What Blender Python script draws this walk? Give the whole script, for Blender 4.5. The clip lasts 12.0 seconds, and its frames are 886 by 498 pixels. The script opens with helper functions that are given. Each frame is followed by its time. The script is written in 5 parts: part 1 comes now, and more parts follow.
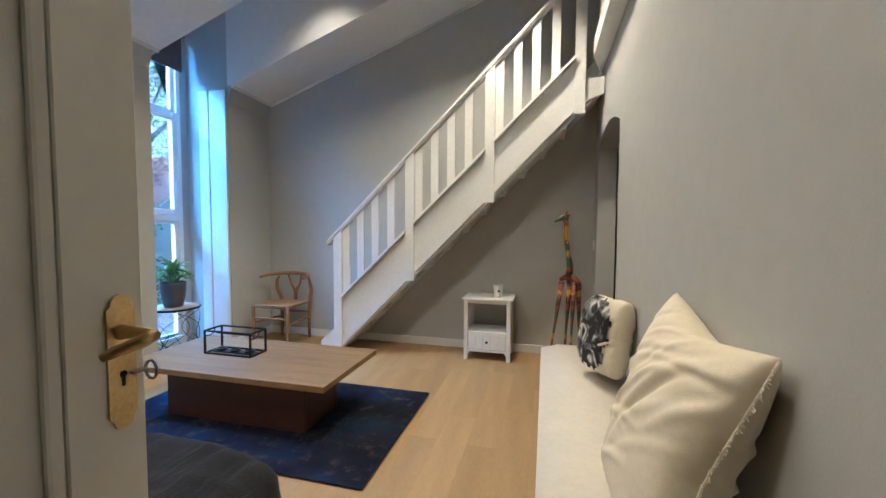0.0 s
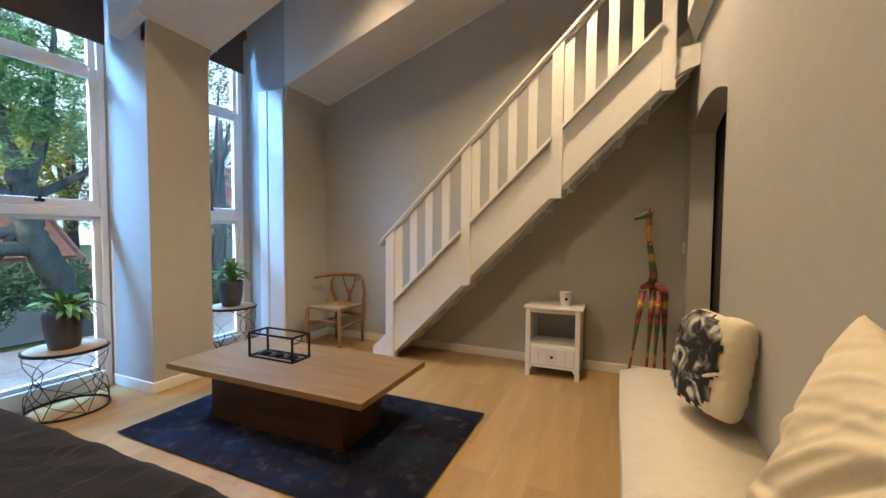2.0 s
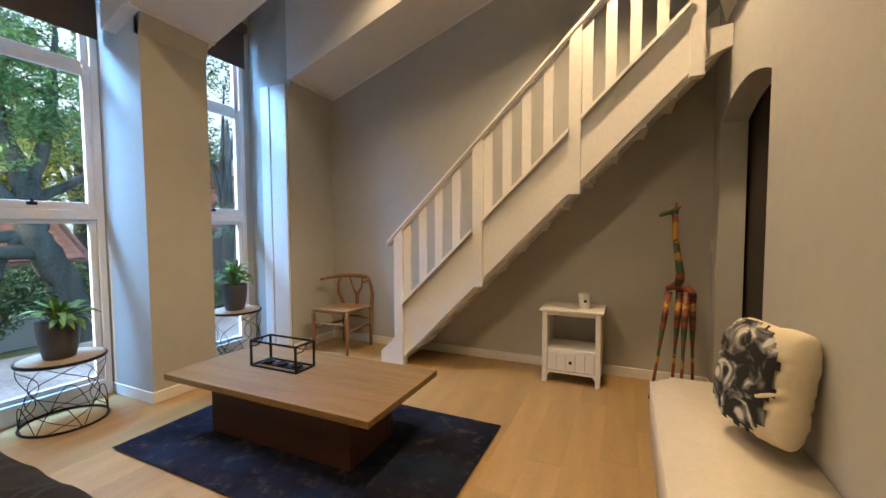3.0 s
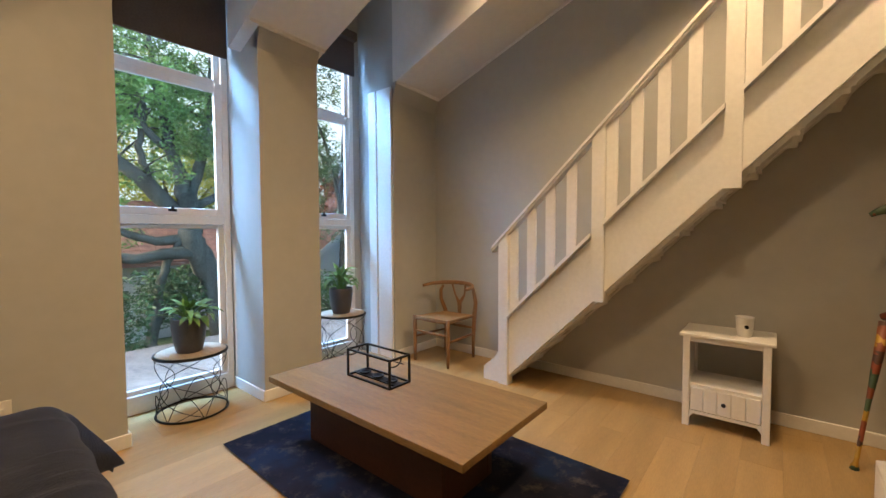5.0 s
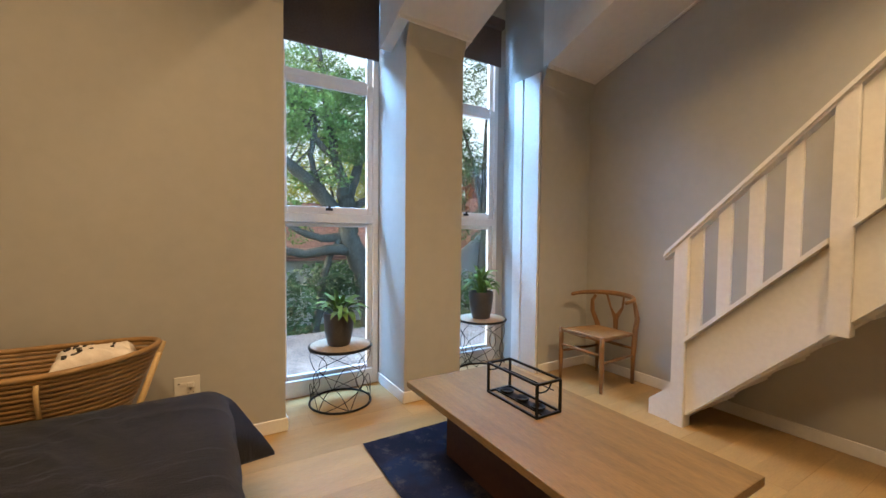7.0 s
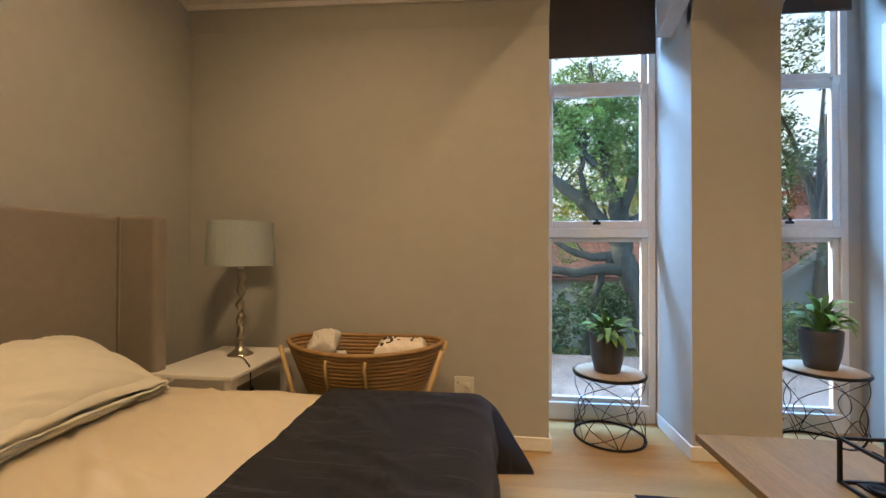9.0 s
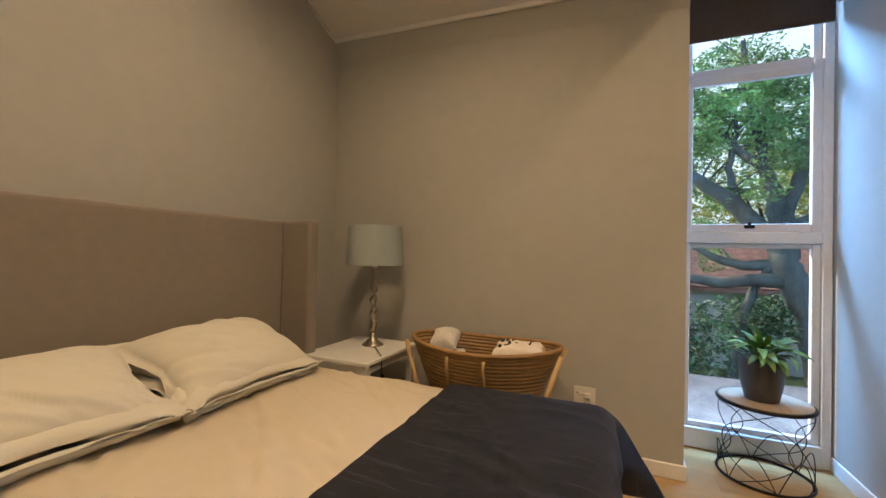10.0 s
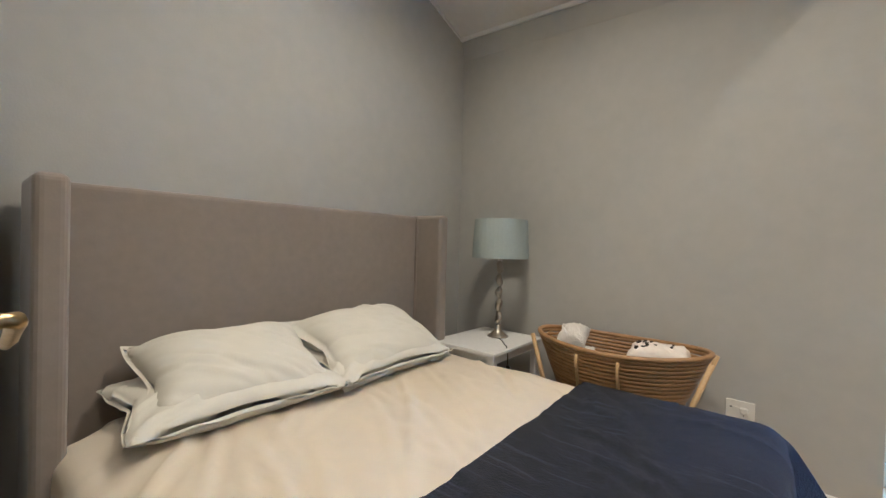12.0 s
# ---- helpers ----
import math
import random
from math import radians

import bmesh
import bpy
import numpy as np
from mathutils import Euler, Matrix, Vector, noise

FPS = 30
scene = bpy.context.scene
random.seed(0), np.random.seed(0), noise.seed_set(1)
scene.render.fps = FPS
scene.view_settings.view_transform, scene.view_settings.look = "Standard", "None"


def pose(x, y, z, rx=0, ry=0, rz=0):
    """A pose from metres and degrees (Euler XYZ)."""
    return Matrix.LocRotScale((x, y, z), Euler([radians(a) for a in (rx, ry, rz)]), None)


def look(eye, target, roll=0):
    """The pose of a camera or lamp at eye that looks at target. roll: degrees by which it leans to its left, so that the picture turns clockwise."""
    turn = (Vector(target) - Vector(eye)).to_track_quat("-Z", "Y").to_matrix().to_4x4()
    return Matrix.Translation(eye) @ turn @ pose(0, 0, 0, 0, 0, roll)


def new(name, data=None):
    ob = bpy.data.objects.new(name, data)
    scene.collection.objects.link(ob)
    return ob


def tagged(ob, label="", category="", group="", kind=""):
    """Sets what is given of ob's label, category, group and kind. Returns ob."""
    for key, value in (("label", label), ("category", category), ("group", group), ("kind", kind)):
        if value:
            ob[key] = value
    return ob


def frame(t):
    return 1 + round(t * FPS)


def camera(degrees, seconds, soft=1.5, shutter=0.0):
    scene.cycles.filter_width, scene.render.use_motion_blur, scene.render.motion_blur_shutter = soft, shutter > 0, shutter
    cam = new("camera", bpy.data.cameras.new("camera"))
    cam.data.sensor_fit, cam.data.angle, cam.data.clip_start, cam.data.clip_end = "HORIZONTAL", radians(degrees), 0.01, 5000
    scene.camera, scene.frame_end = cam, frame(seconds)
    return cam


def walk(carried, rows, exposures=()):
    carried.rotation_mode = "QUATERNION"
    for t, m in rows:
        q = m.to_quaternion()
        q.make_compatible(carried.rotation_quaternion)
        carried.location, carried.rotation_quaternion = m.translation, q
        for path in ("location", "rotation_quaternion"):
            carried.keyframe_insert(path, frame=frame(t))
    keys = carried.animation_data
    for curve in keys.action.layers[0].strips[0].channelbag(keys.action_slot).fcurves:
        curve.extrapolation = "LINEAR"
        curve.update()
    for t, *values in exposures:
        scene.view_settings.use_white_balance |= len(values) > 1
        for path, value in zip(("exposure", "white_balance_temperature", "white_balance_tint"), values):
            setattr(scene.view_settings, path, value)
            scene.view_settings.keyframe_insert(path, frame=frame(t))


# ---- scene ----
cam = camera(95.7, 12.0)
METRES, EYE, TILT, LEAN, TURN = 2.0, 1.25, 0.0, 0.0, 8.8
PATH = [
    (0, (-0.219, 4.743, 1.285), (-0.713, 6.678, 1.177), 0.3),
    (0.5, (-0.219, 4.826, 1.285), (-0.773, 6.744, 1.178), -0.0),
    (1, (-0.219, 4.929, 1.288), (-0.864, 6.82, 1.184), 0.1),
    (1.5, (-0.236, 5.011, 1.277), (-0.973, 6.867, 1.175), 0.1),
    (2, (-0.272, 5.087, 1.243), (-1.063, 6.921, 1.154), 0.4),
    (2.5, (-0.318, 5.168, 1.266), (-1.118, 6.999, 1.163), -0.1),
    (4.5, (-0.476, 5.473, 1.264), (-1.604, 7.122, 1.177), 0.0),
    (5, (-0.518, 5.535, 1.263), (-1.796, 7.071, 1.182), -0.3),
    (5.5, (-0.576, 5.535, 1.26), (-1.964, 6.973, 1.185), -0.0),
    (6, (-0.631, 5.593, 1.259), (-2.126, 6.92, 1.191), 0.2),
    (6.5, (-0.714, 5.652, 1.26), (-2.309, 6.857, 1.191), 0.5),
    (8.5, (-0.899, 5.77, 1.236), (-2.895, 5.888, 1.233), 0.1),
    (8.8, (-0.891, 5.77, 1.208), (-2.888, 5.673, 1.238), 0.3),
    (9, (-0.906, 5.773, 1.22), (-2.892, 5.536, 1.24), 0.2),
    (9.5, (-0.878, 5.769, 1.226), (-2.805, 5.233, 1.25), 0.8),
    (10, (-0.86, 5.764, 1.222), (-2.698, 4.975, 1.249), 1.3),
    (10.5, (-0.839, 5.755, 1.22), (-2.58, 4.771, 1.247), 1.5),
    (11, (-0.847, 5.771, 1.222), (-2.484, 4.622, 1.234), 1.7),
    (11.5, (-0.822, 5.743, 1.231), (-2.4, 4.515, 1.224), 1.5),
    (12, (-0.799, 5.718, 1.23), (-2.343, 4.446, 1.202), 1.6),
]
EXPOSURES = [(0.0, 1.27, 4450, 4), (0.5, 1.2, 4500, 4), (1.0, 1.1, 5050, 7), (1.5, 1.06, 5500, 9), (2.5, 1.0, 6000, 10), (4.5, 0.97, 6450, 12), (8.5, 0.88, 6700, 14), (9.5, 0.8, 6400, 14), (10.5, 0.95, 5500, 12), (11.0, 1.12, 4750, 10), (12.0, 1.32, 4350, 8)]
walk(cam, [(t, look(eye, target, roll)) for t, eye, target, roll in PATH], EXPOSURES)


# world, sun and lamps
world = bpy.data.worlds.new("sky")
world.use_nodes = True
scene.world = world
wn = world.node_tree
sky = wn.nodes.new("ShaderNodeTexSky")
sky.sky_type = "NISHITA"
sky.sun_disc = False
sky.dust_density = 4.0
sky.sun_elevation = radians(24)
sky.sun_rotation = radians(200)
wn.links.new(sky.outputs[0], wn.nodes["Background"].inputs[0])
wn.nodes["Background"].inputs[1].default_value = 0.15

sun_data = bpy.data.lights.new("sun", "SUN")
sun_data.energy, sun_data.angle, sun_data.color = 3.0, radians(0.5), (1, 0.9, 0.74)
sun = new("sun", sun_data)
sun.matrix_world = look((-14, -18, 12), (-9, 3, 0))


WARM = (1.0, 0.68, 0.36)


def ceiling_spot(name, place, target, watts, wide, blend, soft=0.05):
    data = bpy.data.lights.new(name, "SPOT")
    data.energy, data.color, data.spot_size, data.spot_blend, data.shadow_soft_size = watts, WARM, radians(wide), blend, soft
    ob = new(name, data)
    ob.matrix_world = look(place, target)
    return ob


ceiling_spot("lamp_bay_one", (-2.2, 6.46, 3.60), (-2.2, 6.461, 0), 42, 140, 0.9)
ceiling_spot("lamp_bay_two", (-2.2, 7.93, 3.60), (-2.2, 7.931, 0), 32, 124, 0.9, 0.12)
ceiling_spot("lamp_over_bed", (-1.95, 5.05, 3.26), (-1.95, 5.06, 0), 78, 166, 0.9, 0.2)
ceiling_spot("lamp_by_stairs", (-0.65, 7.86, 3.62), (-0.65, 7.87, 0), 106, 118, 0.7)
ceiling_spot("lamp_by_entry", (-0.65, 6.40, 3.64), (-0.65, 6.41, 0), 44, 124, 0.6)


def sky_light(name, place, target, wide, high, watts):
    """Stands in for the bright open sky above the garden, outside the windows."""
    data = bpy.data.lights.new(name, "AREA")
    data.shape, data.size, data.size_y = "RECTANGLE", wide, high
    data.energy, data.color = watts, (0.26, 0.55, 1.0)
    ob = new(name, data)
    ob.matrix_world = look(place, target)
    return ob


sky_light("sky_light", (-5.25, 6.9, 4.25), (-2.2, 6.9, 3.0), 9.0, 1.2, 1500)


# ---- materials ----
def mat(name, color, rough=0.6, metal=0.0, scale=3.0, vary=0.08, bump=0.0, bump_scale=60.0, tint=None, spread=0.0, sheen=0.0, stretch=(1, 1, 1), coords="Object"):
    """Paint, cloth, stone: base colour with large stains and fine grain, and a fine relief."""
    m = bpy.data.materials.new(name)
    m.use_nodes = True
    n, l = m.node_tree.nodes, m.node_tree.links
    b = n["Principled BSDF"]
    b.inputs["Roughness"].default_value, b.inputs["Metallic"].default_value = rough, metal
    if sheen:
        b.inputs["Sheen Weight"].default_value = sheen
    tc, mp = n.new("ShaderNodeTexCoord"), n.new("ShaderNodeMapping")
    mp.inputs["Scale"].default_value = stretch
    l.new(tc.outputs[coords], mp.inputs[0])
    big, fine = n.new("ShaderNodeTexNoise"), n.new("ShaderNodeTexNoise")
    big.inputs["Scale"].default_value, fine.inputs["Scale"].default_value = scale, scale * 14
    big.inputs["Detail"].default_value = fine.inputs["Detail"].default_value = 6
    l.new(mp.outputs[0], big.inputs["Vector"])
    l.new(mp.outputs[0], fine.inputs["Vector"])
    add = n.new("ShaderNodeMath")
    add.operation = "ADD"
    l.new(big.outputs[0], add.inputs[0])
    l.new(fine.outputs[0], add.inputs[1])
    last = add
    top = 2.0
    if spread:
        info, mul, add2 = n.new("ShaderNodeObjectInfo"), n.new("ShaderNodeMath"), n.new("ShaderNodeMath")
        mul.operation, add2.operation = "MULTIPLY", "ADD"
        mul.inputs[1].default_value = spread
        l.new(info.outputs["Random"], mul.inputs[0])
        l.new(mul.outputs[0], add2.inputs[0])
        l.new(add.outputs[0], add2.inputs[1])
        last, top = add2, 2.0 + spread
    rng = n.new("ShaderNodeMapRange")
    rng.inputs["From Min"].default_value, rng.inputs["From Max"].default_value = 0.65, top - 0.65
    l.new(last.outputs[0], rng.inputs["Value"])
    ramp = n.new("ShaderNodeMix")
    ramp.data_type = "RGBA"
    lo = tint or [c * (1 - 2 * vary) for c in color]
    hi = [min(1, c * (1 + vary)) for c in color]
    ramp.inputs[6].default_value, ramp.inputs[7].default_value = (*lo, 1), (*hi, 1)
    l.new(rng.outputs[0], ramp.inputs[0])
    l.new(ramp.outputs[2], b.inputs["Base Color"])
    if bump:
        bt, bp = n.new("ShaderNodeTexNoise"), n.new("ShaderNodeBump")
        bt.inputs["Scale"].default_value, bt.inputs["Detail"].default_value = bump_scale, 5
        l.new(mp.outputs[0], bt.inputs["Vector"])
        bp.inputs["Strength"].default_value, bp.inputs["Distance"].default_value = bump, 0.01
        l.new(bt.outputs[0], bp.inputs["Height"])
        l.new(bp.outputs[0], b.inputs["Normal"])
    return m


WALL = mat("grey_wall_paint", (0.43, 0.425, 0.395), 0.75, scale=0.9, vary=0.03, bump=0.08, bump_scale=140)
CEIL = mat("white_ceiling_paint", (0.70, 0.68, 0.64), 0.85, scale=1.2, vary=0.03, bump=0.05)
WHITE = mat("white_gloss_paint", (0.76, 0.75, 0.72), 0.38, scale=2.5, vary=0.04, bump=0.05, bump_scale=40)
DOORWHITE = mat("cream_door_paint", (0.70, 0.68, 0.62), 0.42, scale=2.0, vary=0.03, bump=0.04)
OAK = mat("light_oak_plank", (0.41, 0.265, 0.105), 0.38, scale=2.2, vary=0.16, bump=0.08, bump_scale=30, spread=0.4, stretch=(6, 0.7, 6))
TABLETOP = mat("brown_wood_grain", (0.23, 0.135, 0.042), 0.48, scale=2.5, vary=0.22, bump=0.1, bump_scale=30, stretch=(0.7, 7, 7))
TABLEBASE = mat("reddish_brown_wood", (0.075, 0.03, 0.018), 0.5, scale=2.5, vary=0.2, bump=0.06, stretch=(1, 5, 1))
CHAIRWOOD = mat("oiled_oak", (0.25, 0.125, 0.045), 0.45, scale=6, vary=0.2, bump=0.05, stretch=(4, 4, 1))
CORD = mat("woven_paper_cord", (0.30, 0.18, 0.075), 0.8, scale=12, vary=0.15, bump=0.5, bump_scale=120)
BLACKMETAL = mat("black_metal", (0.012, 0.012, 0.012), 0.4, 0.6, scale=10, vary=0.2)
NICKEL = mat("brushed_nickel", (0.42, 0.38, 0.31), 0.3, 1.0, scale=10, vary=0.15)
BRASS = mat("worn_brass", (0.52, 0.39, 0.18), 0.3, 1.0, scale=12, vary=0.12, bump=0.03)
BLINDS = mat("taupe_blind_fabric", (0.115, 0.095, 0.09), 0.9, scale=5, vary=0.1, bump=0.1, bump_scale=200)
HEADCLOTH = mat("taupe_velvet", (0.235, 0.20, 0.165), 0.9, scale=1.6, vary=0.05, bump=0.04, bump_scale=120, sheen=0.3)
SHEET = mat("cream_cotton", (0.90, 0.83, 0.69), 0.85, scale=1.2, vary=0.015, bump=0.1, bump_scale=240)
PILLOW = mat("pale_grey_cotton", (0.60, 0.575, 0.49), 0.85, scale=1.5, vary=0.02, bump=0.1, bump_scale=240)
THROW = mat("navy_linen_throw", (0.024, 0.025, 0.034), 0.92, scale=5, vary=0.25, bump=0.5, bump_scale=220, sheen=0.15)
BENCHCLOTH = mat("ecru_bench_cloth", (0.66, 0.60, 0.49), 0.9, scale=3, vary=0.04, bump=0.15, bump_scale=160)
CUSHION = mat("cream_cushion_cotton", (0.72, 0.64, 0.48), 0.85, scale=4, vary=0.04, bump=0.1, bump_scale=260)
POT = mat("dark_grey_glaze", (0.075, 0.073, 0.075), 0.45, scale=9, vary=0.15, bump=0.03)
LEAF = mat("glossy_green_leaf", (0.13, 0.27, 0.05), 0.4, scale=9, vary=0.3, spread=1.0)
SOIL = mat("dark_soil", (0.03, 0.02, 0.014), 1.0, scale=30, vary=0.3, bump=0.6)
SHADE = mat("pale_blue_grey_shade", (0.36, 0.41, 0.40), 0.9, scale=8, vary=0.05, bump=0.2, bump_scale=200)
RATTAN = mat("honey_rattan", (0.36, 0.21, 0.08), 0.5, scale=14, vary=0.25, bump=0.1, spread=0.4)
RATTANPALE = mat("pale_bent_cane", (0.55, 0.38, 0.17), 0.45, scale=9, vary=0.12)
TOWEL = mat("white_towelling", (0.78, 0.74, 0.68), 1.0, scale=8, vary=0.04, bump=0.8, bump_scale=240)
CERAMIC = mat("white_ceramic", (0.74, 0.73, 0.70), 0.3, scale=4, vary=0.03)
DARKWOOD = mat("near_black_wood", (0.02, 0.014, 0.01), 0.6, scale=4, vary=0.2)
STOOLWOOD = mat("pale_stool_veneer", (0.42, 0.32, 0.22), 0.5, scale=6, vary=0.12, stretch=(1, 8, 1))
PLASTIC = mat("white_plastic", (0.72, 0.70, 0.64), 0.35, scale=4, vary=0.02)
BARK = mat("grey_bark", (0.10, 0.105, 0.09), 0.95, scale=5, vary=0.35, bump=1.0, bump_scale=18, stretch=(1, 1, 0.4))
FOLIAGE = mat("tree_leaves", (0.20, 0.36, 0.10), 0.55, scale=1.5, vary=0.45)
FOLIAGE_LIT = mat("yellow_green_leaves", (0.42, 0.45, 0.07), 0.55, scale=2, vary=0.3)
REDLEAF = mat("russet_leaves", (0.30, 0.08, 0.03), 0.6, scale=2, vary=0.3)
BUSH = mat("dark_shrub_leaves", (0.07, 0.15, 0.06), 0.5, scale=2, vary=0.4)
ROOFTILE = mat("terracotta_roof_tile", (0.40, 0.21, 0.17), 0.8, scale=5, vary=0.3, bump=0.2)
HOUSEWALL = mat("white_render", (0.62, 0.62, 0.60), 0.9, scale=1.5, vary=0.08, bump=0.3)
PAVING = mat("grey_brick_paving", (0.20, 0.16, 0.14), 0.9, scale=2.5, vary=0.3, bump=0.4, bump_scale=25)
GRASS = mat("lawn", (0.06, 0.10, 0.03), 1.0, scale=3, vary=0.4, bump=1.0, bump_scale=50)


def woven(m, lines, width, strength):
    """Scattered paler threads running one way through a cloth."""
    n, l = m.node_tree.nodes, m.node_tree.links
    b = n["Principled BSDF"]
    old = b.inputs["Base Color"].links[0].from_socket
    tc, mp, t, r, mix = n.new("ShaderNodeTexCoord"), n.new("ShaderNodeMapping"), n.new("ShaderNodeTexNoise"), n.new("ShaderNodeMapRange"), n.new("ShaderNodeMix")
    mp.inputs["Scale"].default_value = (lines, 4.0, 1.0)
    t.inputs["Scale"].default_value, t.inputs["Detail"].default_value = 1.0, 3
    r.inputs["From Min"].default_value, r.inputs["From Max"].default_value, r.inputs["To Max"].default_value = width, width + 0.1, strength
    mix.data_type = "RGBA"
    mix.inputs[7].default_value = (0.16, 0.17, 0.22, 1)
    l.new(tc.outputs["Object"], mp.inputs[0])
    l.new(mp.outputs[0], t.inputs["Vector"])
    l.new(t.outputs[0], r.inputs["Value"])
    l.new(r.outputs[0], mix.inputs[0])
    l.new(old, mix.inputs[6])
    l.new(mix.outputs[2], b.inputs["Base Color"])


woven(THROW, 90.0, 0.60, 0.35)


def glass_material():
    m = bpy.data.materials.new("window_glass")
    m.use_nodes = True
    n, l = m.node_tree.nodes, m.node_tree.links
    n.remove(n["Principled BSDF"])
    clear, shine, mix, fres = n.new("ShaderNodeBsdfTransparent"), n.new("ShaderNodeBsdfGlossy"), n.new("ShaderNodeMixShader"), n.new("ShaderNodeFresnel")
    clear.inputs[0].default_value = (0.93, 0.96, 0.95, 1)
    shine.inputs["Roughness"].default_value = 0.02
    fres.inputs[0].default_value = 1.45
    l.new(fres.outputs[0], mix.inputs[0])
    l.new(clear.outputs[0], mix.inputs[1])
    l.new(shine.outputs[0], mix.inputs[2])
    l.new(mix.outputs[0], n["Material Output"].inputs[0])
    return m


GLASS = glass_material()


def rug_material():
    m = bpy.data.materials.new("faded_blue_rug")
    m.use_nodes = True
    n, l = m.node_tree.nodes, m.node_tree.links
    b = n["Principled BSDF"]
    b.inputs["Roughness"].default_value = 1.0
    tc = n.new("ShaderNodeTexCoord")
    a, c, v = n.new("ShaderNodeTexNoise"), n.new("ShaderNodeTexNoise"), n.new("ShaderNodeTexVoronoi")
    a.inputs["Scale"].default_value, a.inputs["Detail"].default_value = 3.2, 9
    c.inputs["Scale"].default_value, c.inputs["Detail"].default_value, c.inputs["Roughness"].default_value = 9, 12, 0.75
    v.inputs["Scale"].default_value = 4.5
    for t in (a, c, v):
        l.new(tc.outputs["Object"], t.inputs["Vector"])
    r1, r2 = n.new("ShaderNodeValToRGB"), n.new("ShaderNodeValToRGB")
    r1.color_ramp.elements[0].color, r1.color_ramp.elements[0].position = (0.006, 0.010, 0.028, 1), 0.38
    r1.color_ramp.elements[1].color, r1.color_ramp.elements[1].position = (0.014, 0.032, 0.075, 1), 0.62
    e = r1.color_ramp.elements.new(0.5)
    e.color = (0.017, 0.019, 0.040, 1)
    r2.color_ramp.elements[0].position, r2.color_ramp.elements[1].position = 0.53, 0.72
    l.new(a.outputs[0], r1.inputs[0])
    l.new(c.outputs[0], r2.inputs[0])
    mix = n.new("ShaderNodeMix")
    mix.data_type = "RGBA"
    mix.inputs[7].default_value = (0.13, 0.105, 0.09, 1)
    l.new(r2.outputs[0], mix.inputs[0])
    l.new(r1.outputs[0], mix.inputs[6])
    l.new(mix.outputs[2], b.inputs["Base Color"])
    bp = n.new("ShaderNodeBump")
    bp.inputs["Strength"].default_value, bp.inputs["Distance"].default_value = 0.6, 0.004
    l.new(c.outputs[0], bp.inputs["Height"])
    l.new(bp.outputs[0], b.inputs["Normal"])
    return m


RUG = rug_material()


# ---- builders ----
def mesh_of(name, bm, material, smooth=False):
    me = bpy.data.meshes.new(name)
    bmesh.ops.recalc_face_normals(bm, faces=bm.faces)
    if smooth:
        for f in bm.faces:
            f.smooth = True
    bm.to_mesh(me)
    bm.free()
    for m in material if isinstance(material, (list, tuple)) else (material,):
        me.materials.append(m)
    return me


def part(name, bm, material, parent=None, label="", smooth=False, kind=""):
    ob = new(name, mesh_of(name, bm, material, smooth))
    if parent:
        ob.parent = parent
    return tagged(ob, label, kind=kind)


def thing(name, place, rz, label, category, group=""):
    ob = new(name)
    ob.location, ob.rotation_euler = place, (0, 0, radians(rz))
    ob.empty_display_size = 0.1
    return tagged(ob, label, category, group)


def structure(name, bm, material, label="", smooth=False):
    ob = new(name, mesh_of(name, bm, material, smooth))
    return tagged(ob, label, kind="structure")


def box(bm, lo, hi, bevel=0.0, segments=2, m=None, taper=None):
    """Box between two corners with rounded edges. taper: factors (x, y) for the lower end."""
    before = set(bm.verts)
    v = bmesh.ops.create_cube(bm, size=1)["verts"]
    for p in v:
        low = p.co.z < 0
        q = Vector([lo[i] + (p.co[i] + 0.5) * (hi[i] - lo[i]) for i in range(3)])
        if taper and low:
            c = Vector([(lo[i] + hi[i]) / 2 for i in range(3)])
            q.x, q.y = c.x + (q.x - c.x) * taper[0], c.y + (q.y - c.y) * taper[1]
        p.co = q
    if bevel:
        edges = {e for p in v for e in p.link_edges}
        bmesh.ops.bevel(bm, geom=list(edges), offset=bevel, segments=segments, affect="EDGES", profile=0.5)
    if m is not None:
        for p in set(bm.verts) - before:
            p.co = m @ p.co
    return bm


def bm_box(lo, hi, bevel=0.0, segments=2, m=None, taper=None):
    return box(bmesh.new(), lo, hi, bevel, segments, m, taper)


def prism(bm, outline, axis, a, b):
    """Extrudes an outline of 2D points along an axis from a to b."""
    def at(p, w):
        return {"x": (w, p[0], p[1]), "y": (p[0], w, p[1]), "z": (p[0], p[1], w)}[axis]
    one, two = [bm.verts.new(at(p, a)) for p in outline], [bm.verts.new(at(p, b)) for p in outline]
    bm.faces.new(one)
    bm.faces.new(two[::-1])
    k = len(outline)
    for i in range(k):
        bm.faces.new((one[i], two[i], two[(i + 1) % k], one[(i + 1) % k]))
    return bm


def lathe(bm, profile, seg=28, centre=(0, 0, 0)):
    """Turns a profile of (radius, height) about z."""
    rings = []
    for r, z in profile:
        rings.append([bm.verts.new((centre[0] + max(r, 1e-4) * math.cos(2 * math.pi * i / seg), centre[1] + max(r, 1e-4) * math.sin(2 * math.pi * i / seg), centre[2] + z)) for i in range(seg)])
    for p, q in zip(rings, rings[1:]):
        for i in range(seg):
            bm.faces.new((p[i], p[(i + 1) % seg], q[(i + 1) % seg], q[i]))
    bm.faces.new(rings[0][::-1])
    bm.faces.new(rings[-1])
    return bm


